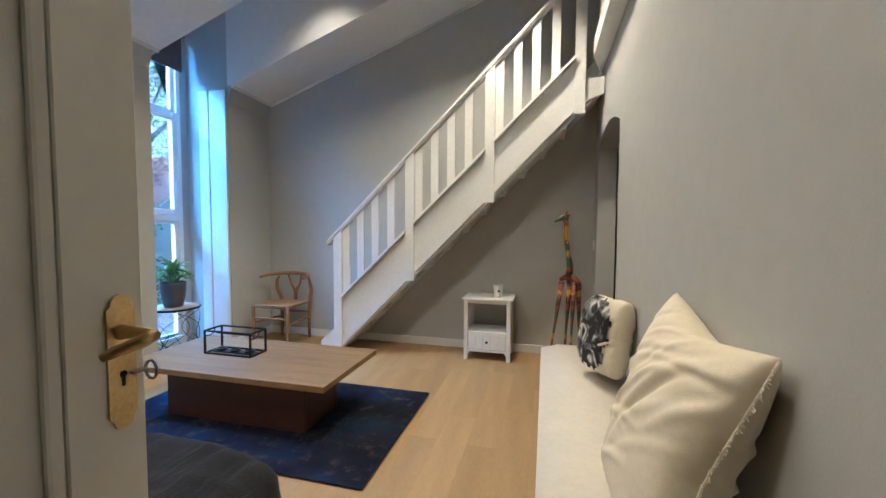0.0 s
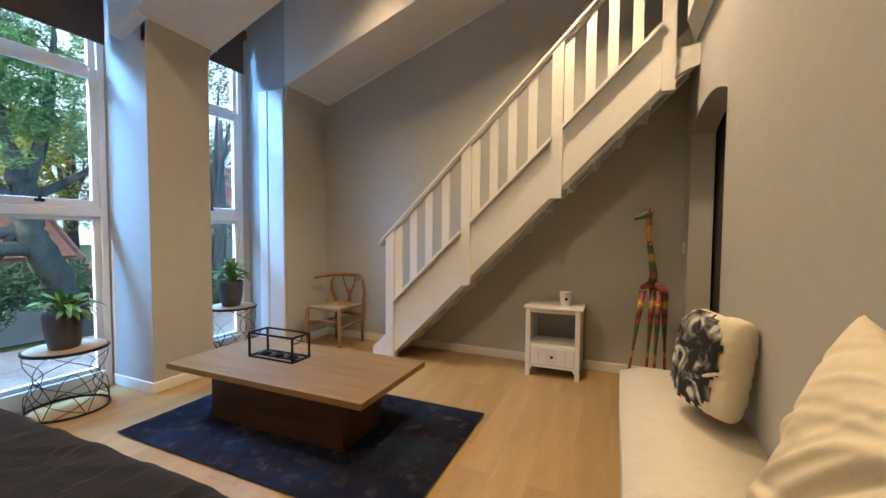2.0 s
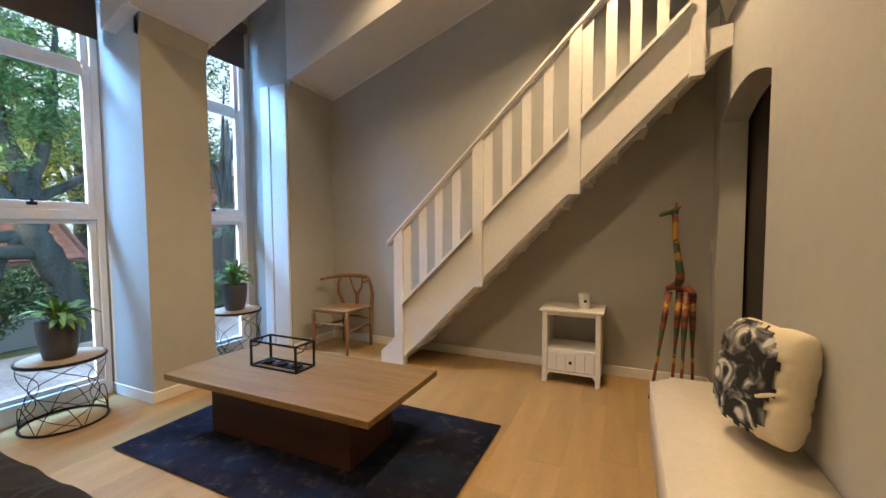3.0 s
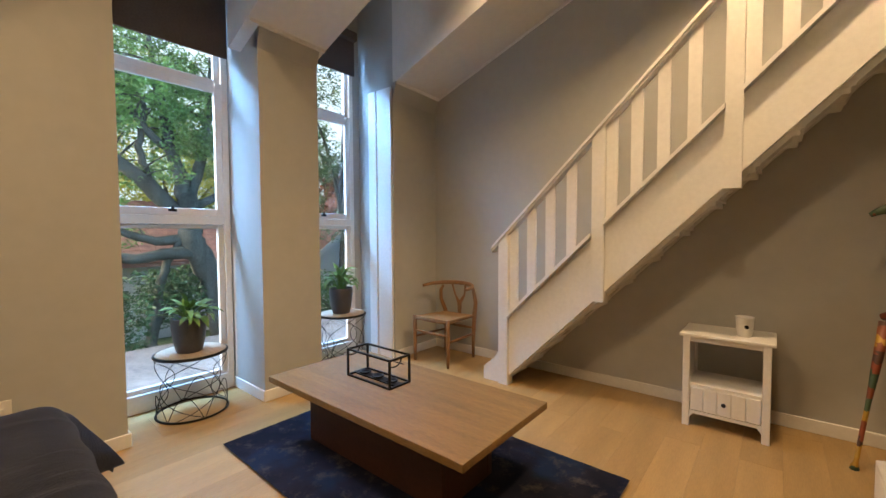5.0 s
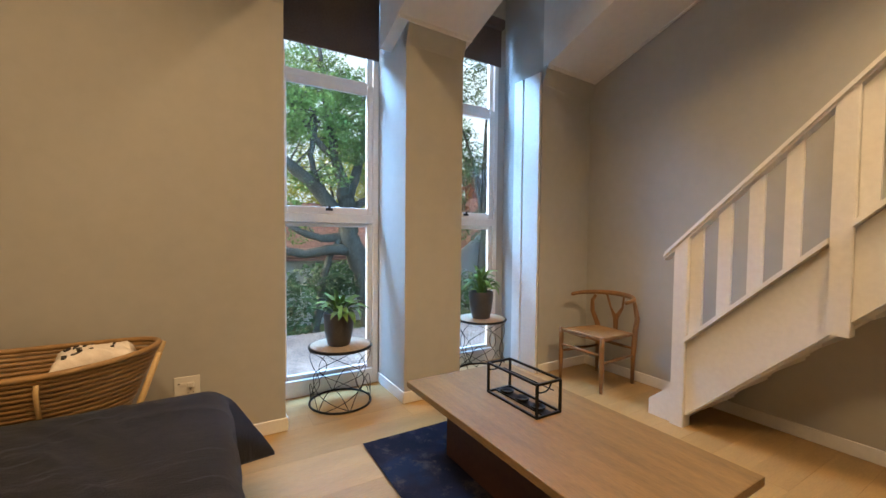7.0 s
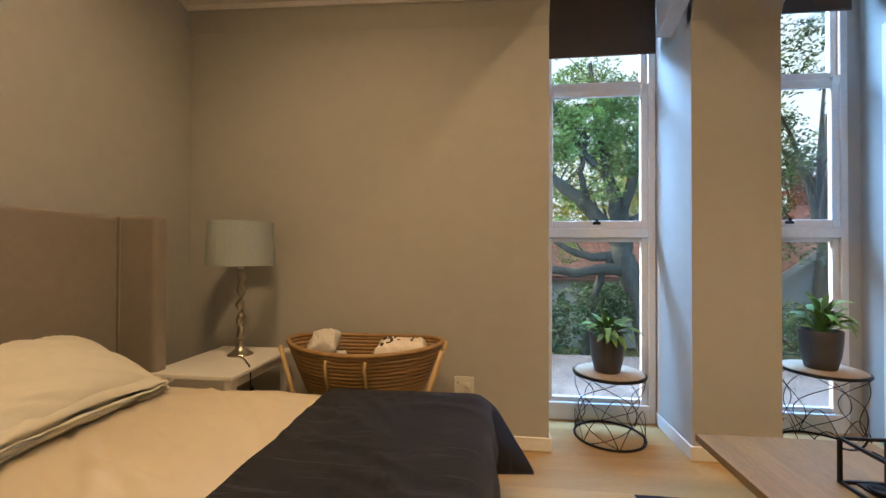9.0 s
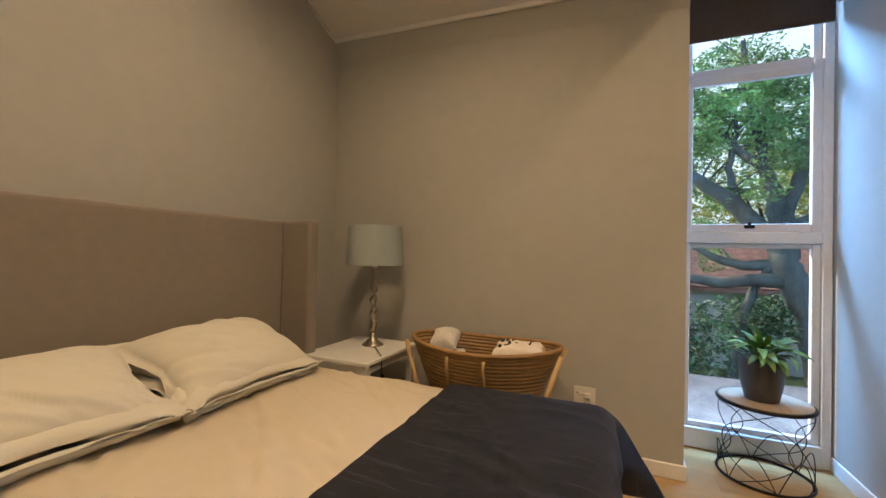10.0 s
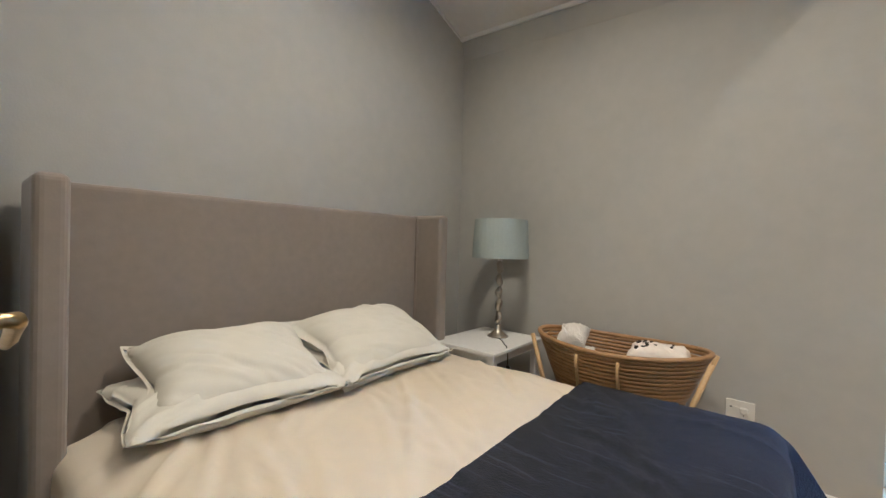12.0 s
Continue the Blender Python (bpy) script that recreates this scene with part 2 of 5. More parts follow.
def tube(bm, points, radius, seg=8, closed=False):
    """A round rod along points; radius may be a number or one for each point."""
    pts = [Vector(p) for p in points]
    k = len(pts)
    rad = radius if isinstance(radius, (list, tuple)) else [radius] * k
    rings = []
    up = Vector((0, 0, 1))
    for i, p in enumerate(pts):
        a = pts[(i - 1) % k] if closed or i else p
        b = pts[(i + 1) % k] if closed or i < k - 1 else p
        d = (b - a).normalized()
        side = d.cross(up)
        if side.length < 0.1:
            side = d.cross(Vector((0, 1, 0)))
        side.normalize()
        if rings:
            side = (keep - d * keep.dot(d)).normalized()
        keep = side
        other = d.cross(side)
        rings.append([bm.verts.new(p + (side * math.cos(2 * math.pi * j / seg) + other * math.sin(2 * math.pi * j / seg)) * rad[i]) for j in range(seg)])
    pairs = list(zip(rings, rings[1:])) + ([(rings[-1], rings[0])] if closed else [])
    for p, q in pairs:
        for j in range(seg):
            bm.faces.new((p[j], p[(j + 1) % seg], q[(j + 1) % seg], q[j]))
    if not closed:
        bm.faces.new(rings[0][::-1])
        bm.faces.new(rings[-1])
    return bm


def bend(a, b, c, n=10):
    a, b, c = Vector(a), Vector(b), Vector(c)
    return [a * (1 - t) ** 2 + b * 2 * t * (1 - t) + c * t * t for t in [i / n for i in range(n + 1)]]


# ---- the large structure ----
SLOPE = 0.355


FALL = 0.036


def roof_z(x, y=3.7):
    return 2.812 + SLOPE * (x + 3.62) - FALL * (y - 3.7)


def fall(bm):
    """The roof sinks a little towards the stairs."""
    for v in bm.verts:
        v.co.z -= FALL * (v.co.y - 3.7)
    return bm


WALL_X, COL_Y0, COL_Y1, BACK_Y, HEAD_Y, RIGHT_X = -3.45, 6.96, 7.45, 8.91, 3.71, 0.24
NOOK_X, NOOK_Y = -3.43, 8.28
TOP = 3.62

structure("floor", bm_box((-4.1, 1.9, -0.2), (1.6, 9.5, -0.012)), DARKWOOD)
structure("wall_west_bed", bm_box((-4.12, HEAD_Y - 0.2, -0.2), (WALL_X, 6.13, TOP)), WALL, "grey painted wall beside the bed")
structure("wall_west_column", bm_box((-4.12, COL_Y0, -0.2), (WALL_X, COL_Y1, TOP)), WALL, "grey painted pier between the tall windows")
b = bmesh.new()
prism(b, [(-4.12, 8.20), (-3.955, 8.20), (-3.955, NOOK_Y), (NOOK_X, NOOK_Y), (NOOK_X, BACK_Y + 0.2), (-4.12, BACK_Y + 0.2)], "z", -0.2, TOP)
structure("wall_west_corner", b, WALL, "grey painted wall beside the far window")
structure("wall_north", bm_box((-4.12, BACK_Y, -0.2), (2.2, BACK_Y + 0.2, 4.9)), WALL, "grey painted end wall behind the stairs")
structure("wall_south", bm_box((-4.12, HEAD_Y - 0.2, -0.2), (-0.86, HEAD_Y, 4.6)), WALL, "grey painted wall behind the headboard")

# right wall with an arched opening and a stair opening above
ARCH0, ARCH1, SPRING, RISE = 7.61, 8.70, 2.0, 0.11
b = bmesh.new()
arc = [(ARCH0 + (ARCH1 - ARCH0) * i / 14, SPRING + RISE * (1 - (2 * i / 14 - 1) ** 2)) for i in range(15)]
arc[0] = (ARCH0, SPRING)
for y0, y1 in ((4.2, ARCH0), (ARCH1, BACK_Y)):
    top = 4.4 if y0 < 5 else 2.46
    prism(b, [(y0, -0.2), (y1, -0.2), (y1, top), (y0, top)], "x", RIGHT_X, RIGHT_X + 0.16)
for (y0, z0), (y1, z1) in zip(arc, arc[1:]):
    prism(b, [(y0, z0), (y1, z1), (y1, 2.46), (y0, 2.46)], "x", RIGHT_X, RIGHT_X + 0.16)
box(b, (RIGHT_X, ARCH0, 2.46), (RIGHT_X + 0.16, 8.61, 2.655))
box(b, (RIGHT_X, 8.61, 2.46), (RIGHT_X + 0.16, BACK_Y, 4.5))
bmesh.ops.remove_doubles(b, verts=b.verts, dist=0.0005)
structure("wall_east", b, WALL, "grey painted wall with an arched opening")
structure("wall_loft", bm_box((1.9, 7.2, -0.2), (2.1, BACK_Y, 4.9)), WALL)
structure("wall_loft_side", bm_box((RIGHT_X + 0.16, 7.2, -0.2), (1.9, 7.36, 4.9)), WALL)
structure("floor_loft", bm_box((RIGHT_X + 0.16, 7.36, 2.26), (1.9, BACK_Y, 2.46)), WHITE)
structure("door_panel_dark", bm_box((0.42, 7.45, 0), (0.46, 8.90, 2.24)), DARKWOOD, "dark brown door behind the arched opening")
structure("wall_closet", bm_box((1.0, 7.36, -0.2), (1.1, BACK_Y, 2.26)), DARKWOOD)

# entry passage behind the first steps
structure("wall_passage_west", bm_box((-0.86, 2.1, -0.2), (-0.79, 4.385, 4.6)), WALL)
structure("wall_passage_east", bm_box((RIGHT_X, 2.1, -0.2), (RIGHT_X + 0.16, 4.2, 4.4)), WALL)
structure("wall_passage_end", bm_box((-0.95, 1.95, -0.2), (RIGHT_X + 0.16, 2.1, 4.6)), WALL)

# ceiling: sloping boards with two raised window bays
b = bmesh.new()


def slab(x0, x1, y0, y1, top=None):
    """Solid above the slope, so that the sides of the bays are there too."""
    t0 = top or roof_z(x0) + 0.12
    t1 = top or roof_z(x1) + 0.12
    prism(b, [(x0, roof_z(x0)), (x1, roof_z(x1)), (x1, max(t1, roof_z(x1) + 0.1)), (x0, t0)], "y", y0, y1)


BAYEND = -1.30
slab(-3.72, BAYEND, HEAD_Y - 0.1, 6.13, TOP + 0.3)
slab(-3.72, BAYEND, 6.87, 7.50, TOP + 0.3)
slab(NOOK_X, BAYEND, NOOK_Y, BACK_Y + 0.1, TOP + 0.3)
slab(BAYEND, 2.2, 1.95, BACK_Y + 0.1)
slab(-3.72, BAYEND, 1.95, HEAD_Y - 0.1)
fall(b)
box(b, (-4.12, 6.05, TOP), (BAYEND + 0.05, 6.95, TOP + 0.1))
box(b, (-4.12, 7.42, TOP), (BAYEND + 0.05, 8.45, TOP + 0.1))
structure("ceiling", b, CEIL, "white sloping ceiling with two raised window bays")

# slanted wall heads and thin cornice beads under the slope
b = bmesh.new()
for x, y0, y1 in ((WALL_X, HEAD_Y, 6.13), (WALL_X, COL_Y0, COL_Y1), (NOOK_X, NOOK_Y, BACK_Y)):
    z = roof_z(x + 0.06)
    prism(b, [(x - 0.05, z - 0.16), (x + 0.001, z - 0.16), (x + 0.05, z - 0.003), (x - 0.05, z - 0.003)], "y", y0, y1)
structure("trim_wall_head", fall(b), WALL)
b = bmesh.new()
for x, y0, y1 in ((WALL_X + 0.05, HEAD_Y + 0.012, 6.13), (WALL_X + 0.05, 6.88, 7.49), (NOOK_X + 0.05, NOOK_Y + 0.005, BACK_Y - 0.012)):
    prism(b, [(x - 0.002, roof_z(x) - 0.022), (x + 0.012, roof_z(x) - 0.020), (x + 0.018, roof_z(x) + 0.004), (x - 0.002, roof_z(x) + 0.002)], "y", y0, y1)
for y0, y1, xa, xb in ((BACK_Y - 0.012, BACK_Y, NOOK_X, 1.9), (HEAD_Y, HEAD_Y + 0.012, -3.45, -0.93)):
    prism(b, [(xa, roof_z(xa) - 0.02), (xb, roof_z(xb) - 0.02), (xb, roof_z(xb) + 0.004), (xa, roof_z(xa) + 0.004)], "y", y0, y1)
structure("trim_cornice", fall(b), WHITE)

# outer wall around the windows
structure("wall_window_one_head", bm_box((-4.12, 6.13, 3.32), (-3.95, COL_Y0, TOP)), WALL)
structure("wall_window_two_head", bm_box((-4.12, COL_Y1, 3.32), (-3.95, 8.20, TOP)), WALL)

# strips on the splayed reveal
structure("trim_reveal", box(bm_box((-3.77, NOOK_Y - 0.03, 0), (-3.655, NOOK_Y - 0.001, 2.69), 0.004), (-3.645, NOOK_Y - 0.022, 0), (NOOK_X - 0.012, NOOK_Y - 0.001, 2.69), 0.004), WHITE, "white painted boards on the window reveal")

# baseboards
b = bmesh.new()
for lo, hi in (((WALL_X, 4.6, 0), (WALL_X + 0.014, 6.145, 0.085)), ((-3.95, 6.13, 0), (WALL_X, 6.144, 0.085)), ((WALL_X, 6.945, 0), (WALL_X + 0.014, 7.465, 0.085)),
               ((-3.95, 6.946, 0), (WALL_X + 0.012, 6.96, 0.085)), ((-3.95, 7.45, 0), (WALL_X + 0.012, 7.464, 0.085)), ((NOOK_X, NOOK_Y, 0), (NOOK_X + 0.014, BACK_Y - 0.014, 0.085)), ((NOOK_X, BACK_Y - 0.014, 0), (RIGHT_X, BACK_Y, 0.085)),
               ((RIGHT_X - 0.014, ARCH1, 0), (RIGHT_X, BACK_Y - 0.015, 0.085)), ((RIGHT_X - 0.014, 4.4, 0), (RIGHT_X, ARCH0, 0.085)), ((-2.7, HEAD_Y, 0), (-0.93, HEAD_Y + 0.014, 0.085)), ((-3.45, HEAD_Y, 0), (-2.7, HEAD_Y + 0.014, 0.085))):
    box(b, lo, hi, 0.004, 1)
structure("baseboard", b, WHITE, "low white painted baseboard")


def tall_window(name, y0, y1, place_x):
    """Sliding window: fixed lower light, middle rail, opening sash and a top light."""
    w = tagged(new(name), "tall white painted sash window reaching the floor", kind="structure")
    x0, x1 = place_x - 0.06, place_x
    f = bmesh.new()
    for lo, hi in (((x0, y0, 0), (x1, y0 + 0.05, 3.32)), ((x0, y1 - 0.05, 0), (x1, y1, 3.32)), ((x0, y0 + 0.05, 0.0), (x1 + 0.01, y1 - 0.05, 0.13)), ((x0, y0 + 0.05, 3.26), (x1, y1 - 0.05, 3.32)), ((x0, y0 + 0.05, 1.335), (x1 + 0.012, y1 - 0.05, 1.405))):
        box(f, lo, hi, 0.005, 1)
    part("window_frame", f, WHITE, w)
    for nm, z0, z1, dx, st in (("lower_sash", 0.13, 1.335, 0.0, 0.045), ("middle_sash", 1.405, 2.43, 0.008, 0.05), ("upper_sash", 2.43, 3.26, -0.012, 0.045)):
        f = bmesh.new()
        a, c = y0 + 0.05, y1 - 0.05
        xa, xb = x0 + 0.012 + dx, x1 - 0.012 + dx
        low = 0.055 if nm != "lower_sash" else 0.035
        for lo, hi in (((xa, a, z0), (xb, a + st, z1)), ((xa, c - st, z0), (xb, c, z1)), ((xa, a + st, z0), (xb, c - st, z0 + low)), ((xa, a + st, z1 - (0.055 if nm == "middle_sash" else 0.03)), (xb, c - st, z1))):
            box(f, lo, hi, 0.006, 2)
        s = part(nm, f, WHITE, w)
        if nm == "upper_sash":
            f = bmesh.new()
            for yy in (a, c - st):
                prism(f, [(xb, 2.37), (xb, 2.45), (xb + 0.03, 2.45), (xb + 0.022, 2.40), (xb + 0.008, 2.375)], "y", yy, yy + st)
            part("sash_horn", f, WHITE, s)
        g = bm_box(((xa + xb) / 2 - 0.003, a + st - 0.004, z0 + low - 0.004), ((xa + xb) / 2 + 0.003, c - st + 0.004, z1 - 0.02))
        p = part("pane", g, GLASS, s)
        p.visible_shadow = False
    k = bmesh.new()
    ym = (y0 + y1) / 2
    box(k, (x1 + 0.001, ym - 0.028, 1.43), (x1 + 0.014, ym + 0.028, 1.452), 0.004, 1)
    lathe(k, [(0.006, 0), (0.01, 0.004), (0.008, 0.02)], 10, (x1 + 0.012, ym, 1.45))
    part("latch", k, BLACKMETAL, w, "black sash latch")
    return w


tall_window("window_1", 6.13, 6.95, -3.95)
tall_window("window_2", 7.45, 8.20, -3.95)


def roller_blind(y0, y1, low, x):
    t = thing("roller_blind", (x, (y0 + y1) / 2, low), 0, "taupe fabric roller blind half drawn over a tall window", "blind", "window blinds")
    h = (y1 - y0) / 2
    part("fabric", bm_box((-0.0015, -h, 0.012), (0.0015, h, 3.24 - low)), BLINDS, t)
    part("bottom_rail", bm_box((-0.008, -h, 0), (0.008, h, 0.022), 0.006), BLINDS, t)
    part("cassette", bm_box((-0.05, -h - 0.01, 3.21 - low), (0.05, h + 0.01, 3.30 - low), 0.012, 3), BLINDS, t)


roller_blind(6.16, 6.93, 2.64, -3.895)
roller_blind(7.47, 8.18, 2.865, -3.895)


# ---- stairs ----
def staircase():
    t = thing("staircase", (0, 0, 0), 0, "straight white painted timber staircase against the grey end wall", "staircase")
    y0 = 8.39
    k = 0.973

    def low(x):
        return 0.80 + (x + 1.505) * k

    newels = (-2.29, -1.525, -0.765, 0.0)
    f = bmesh.new()
    prism(f, [(-2.45, 0.0), (-2.28, 0.0), (0.0, low(0.0) + 0.02), (0.15, 2.39), (0.238, 2.42), (0.238, 2.56), (0.06, 2.545), (0.045, 2.53), (0.0, low(0.0) + 0.44), (-2.28, low(-2.28) + 0.44), (-2.30, 0.24), (-2.45, 0.11)], "y", y0 + 0.012, y0 + 0.052)
    part("front_stringer", f, WHITE, t)
    f = bmesh.new()
    prism(f, [(-2.35, 0.0), (-2.28, 0.0), (0.24, low(0.24)), (0.24, low(0.24) + 0.40), (-2.35, 0.33)], "y", BACK_Y - 0.045, BACK_Y - 0.004)
    part("back_stringer", f, WHITE, t)
    for i in range(13):
        x = -2.30 + i * 0.187
        z = (i + 1) * 0.182 - 0.008
        if x > -0.1:
            break
        part("tread", bm_box((x - 0.03, y0 + 0.053, z - 0.035), (x + 0.187, BACK_Y - 0.046, z), 0.004, 1), WHITE, t)
        part("riser", bm_box((x, y0 + 0.053, max(0.0, z - 0.182)), (x + 0.018, BACK_Y - 0.046, z - 0.036)), WHITE, t)
    part("soffit_strip", prism(bmesh.new(), [(-2.25, 0.02), (0.235, low(0.235) - 0.032), (0.235, low(0.235) + 0.02), (-2.25, 0.04)], "y", y0 + 0.055, y0 + 0.20), WHITE, t)
    # added board over the tread undersides; its wall grey stands in for stair shade
    part("soffit", prism(bmesh.new(), [(-2.20, 0.09), (0.235, low(0.235) + 0.02), (0.235, low(0.235) + 0.032), (-2.20, 0.102)], "y", y0 + 0.201, BACK_Y - 0.046), WALL, t, "added board under the stairs, grey standing in for shade")
    for i, x in enumerate(newels):
        z0 = 0.0 if i == 0 else low(x) - 0.01
        top = 1.16 + (x + 2.29) * k
        f = prism(bmesh.new(), [(x, z0), (x + 0.088, z0), (x + 0.088, top + 0.088 * k), (x, top)], "y", y0 - 0.012, y0 + 0.078)
        bmesh.ops.bevel(f, geom=[e for e in f.edges if abs(e.verts[0].co.z - e.verts[1].co.z) > 0.3], offset=0.004, segments=2, affect="EDGES")
        part("newel_post", f, WHITE, t)
    for a in newels[:-1]:
        b0, b1 = a + 0.088, a + 0.764
        f = bmesh.new()
        prism(f, [(b0, low(b0) + 0.445), (b1, low(b1) + 0.445), (b1, low(b1) + 0.475), (b0, low(b0) + 0.475)], "y", y0 - 0.040, y0 + 0.078)
        part("lower_rail", f, WHITE, t)
        for dx in (0.091, 0.248, 0.405, 0.571):
            x = a + dx
            f = bmesh.new()
            zz0, zz1 = low(x) + 0.47, 1.15 + (x + 2.29) * k
            prism(f, [(x, zz0), (x + 0.072, zz0 + 0.070), (x + 0.072, zz1 + 0.068), (x, zz1)], "y", y0 + 0.02, y0 + 0.042)
            part("baluster", f, WHITE, t)
    f = bmesh.new()
    p = 1.165
    prism(f, [(-2.36, p - 0.07), (0.24, p - 0.07 + 2.6 * k), (0.24, p - 0.015 + 2.6 * k), (-2.36, p - 0.015)], "y", y0 - 0.018, y0 + 0.084)
    edges = [e for e in f.edges if abs(e.verts[0].co.x - e.verts[1].co.x) > 1]
    bmesh.ops.bevel(f, geom=edges, offset=0.014, segments=3, affect="EDGES")
    part("handrail", f, WHITE, t)
    # edge of the upper landing
    part("landing_edge", prism(bmesh.new(), [(0.238, 6.9), (0.13, 6.9), (0.13, 8.24), (0.238, 8.61)], "z", 2.655, 2.80), WHITE, t)
    part("landing_board", bm_box((0.05, 8.445, 2.53), (0.238, BACK_Y - 0.05, 2.555), 0.004, 1), WHITE, t)
    for i in range(7):
        y = 7.20 + i * 0.135
        part("baluster", bm_box((0.16, y, 2.801), (0.182, y + 0.066, 3.5), 0.003, 1), WHITE, t)
    part("upper_rail", bm_box((0.13, 7.1, 3.501), (0.21, 8.20, 3.56), 0.01, 2), WHITE, t)


staircase()


# ---- door leaf at the entry ----
def open_door():
    d = tagged(new("door_1"), "cream painted panelled door standing open with brass lever", kind="structure")
    x1, x0, y0, y1 = -0.77, -0.81, 4.39, 5.183
    f = bmesh.new()
    for a, c, z0, z1 in ((y0, y0 + 0.10, 0.01, 2.04), (y1 - 0.098, y1, 0.01, 2.04), (y0 + 0.10, y1 - 0.098, 0.01, 0.22), (y0 + 0.10, y1 - 0.098, 1.94, 2.04), (y0 + 0.10, y1 - 0.098, 0.78, 0.90)):
        box(f, (x0, a, z0), (x1, c, z1), 0.002, 1)
    part("door_frame_rails", f, DOORWHITE, d)
    for z0, z1 in ((0.22, 0.78), (0.90, 1.94)):
        part("door_panel", bm_box((x0 + 0.012, y0 + 0.10, z0), (x1 - 0.012, y1 - 0.098, z1)), DOORWHITE, d)
        f = bmesh.new()
        for xs, sx in ((x1, 1), (x0, -1)):
            xa, xb = (xs - 0.013, xs - 0.002) if sx > 0 else (xs + 0.002, xs + 0.013)
            box(f, (xa, y1 - 0.118, z0), (xb, y1 - 0.098, z1), 0.005, 2)
            box(f, (xa, y0 + 0.10, z0), (xb, y0 + 0.12, z1), 0.005, 2)
            box(f, (xa, y0 + 0.12, z0), (xb, y1 - 0.118, z0 + 0.02), 0.005, 2)
            box(f, (xa, y0 + 0.12, z1 - 0.02), (xb, y1 - 0.118, z1), 0.005, 2)
        part("panel_moulding", f, DOORWHITE, d)
    for s, xs in ((1, x1), (-1, x0)):
        yc, w, za, zb = 5.150, 0.0185, 1.011, 1.194
        h = bmesh.new()
        out = [(yc - w, za + 0.02)]
        for i in range(9):
            a = math.pi + math.pi * i / 8
            out.append((yc + w * 0.72 * math.cos(a), za + 0.013 + 0.013 * math.sin(a)))
        out += [(yc + w, za + 0.02), (yc + w, zb - 0.02)]
        for i in range(9):
            a = math.pi * i / 8
            out.append((yc + w * 0.72 * math.cos(a), zb - 0.014 + 0.014 * math.sin(a)))
        out.append((yc - w, zb - 0.02))
        prism(h, out, "x", min(xs, xs + s * 0.004), max(xs, xs + s * 0.004))
        pl = part("handle_plate", h, BRASS, d, "worn brass lever plate with keyhole")
        h = bmesh.new()
        neck, grip = (0.060, ((0.057, 0.012, 1.139), (0.048, 0.022, 1.134), (0.036, 0.034, 1.128), (0.028, 0.044, 1.122))) if s > 0 else (0.026, ((0.028, 0.020, 1.138), (0.028, 0.045, 1.128), (0.027, 0.075, 1.112), (0.025, 0.100, 1.100)))
        tube(h, [(xs + s * 0.003, yc, 1.143), (xs + s * 0.012, yc, 1.143), (xs + s * neck * 0.7, yc, 1.144), (xs + s * neck, yc - 0.003, 1.143)] + [(xs + s * a, yc - c, z) for a, c, z in grip],
             [0.011, 0.009, 0.0075, 0.009, 0.009, 0.008, 0.0075, 0.005], 12)
        part("lever", h, BRASS, pl, smooth=True)
        h = bmesh.new()
        lathe(h, [(0.0045, 0), (0.0045, 0.0012)], 14)
        bmesh.ops.rotate(h, verts=h.verts, matrix=Euler((0, radians(90 * s), 0)).to_matrix())
        bmesh.ops.translate(h, verts=h.verts, vec=(xs + s * 0.0042, yc, 1.086))
        box(h, (xs + s * 0.0048 - 0.0006, yc - 0.002, 1.070), (xs + s * 0.0048 + 0.0006, yc + 0.002, 1.086))
        part("keyhole", h, BLACKMETAL, pl)
        for yy, zz in ((yc - 0.012, 1.032), (yc + 0.012, 1.038)):
            h = bmesh.new()
            lathe(h, [(0.003, 0), (0.003, 0.001)], 10)
            bmesh.ops.rotate(h, verts=h.verts, matrix=Euler((0, radians(90 * s), 0)).to_matrix())
            bmesh.ops.translate(h, verts=h.verts, vec=(xs + s * 0.0042, yy, zz))
            part("screw", h, BRASS, pl)
    h = bmesh.new()
    ring = [(x1 + 0.018 + 0.010 * math.cos(a), 5.178, 1.084 + 0.013 * math.sin(a)) for a in [2 * math.pi * i / 14 for i in range(14)]]
    tube(h, ring, 0.0022, 6, True)
    box(h, (x1 + 0.001, 5.158, 1.082), (x1 + 0.012, 5.180, 1.086), 0.001, 1)
    part("key", h, NICKEL, d, "small key in the lock")


open_door()


# ---- soft things ----
def cloth_noise(p, s, amp, seed):
    return amp * noise.noise(Vector((p[0] * s, p[1] * s, seed)))


def creases(seed, count, angle, length=0.7, width=0.05, spread=0.35):
    """Long soft folds: centre, direction, reach and breadth of each."""
    rnd = random.Random(seed)
    made = []
    for _ in range(count):
        a = radians(angle) + rnd.uniform(-spread, spread)
        made.append((rnd.uniform(-0.9, 0.9), rnd.uniform(-0.9, 0.9), math.cos(a), math.sin(a), length * rnd.uniform(0.5, 1.2), width * rnd.uniform(0.6, 1.5), rnd.uniform(0.4, 1.0) * rnd.choice((1, 1, -1))))
    return made


def crease_height(made, u, v):
    z = 0.0
    for cx, cy, dx, dy, reach, wide, a in made:
        along, off = (u - cx) * dx + (v - cy) * dy, -(u - cx) * dy + (v - cy) * dx
        off += 0.15 * along * along
        if abs(along) < 2.5 * reach and abs(off) < 4 * wide:
            z += a * math.exp(-(along / reach) ** 2) * (math.exp(-(off / wide) ** 2) - 0.5 * math.exp(-((off - 1.6 * wide) / wide) ** 2))
    return z


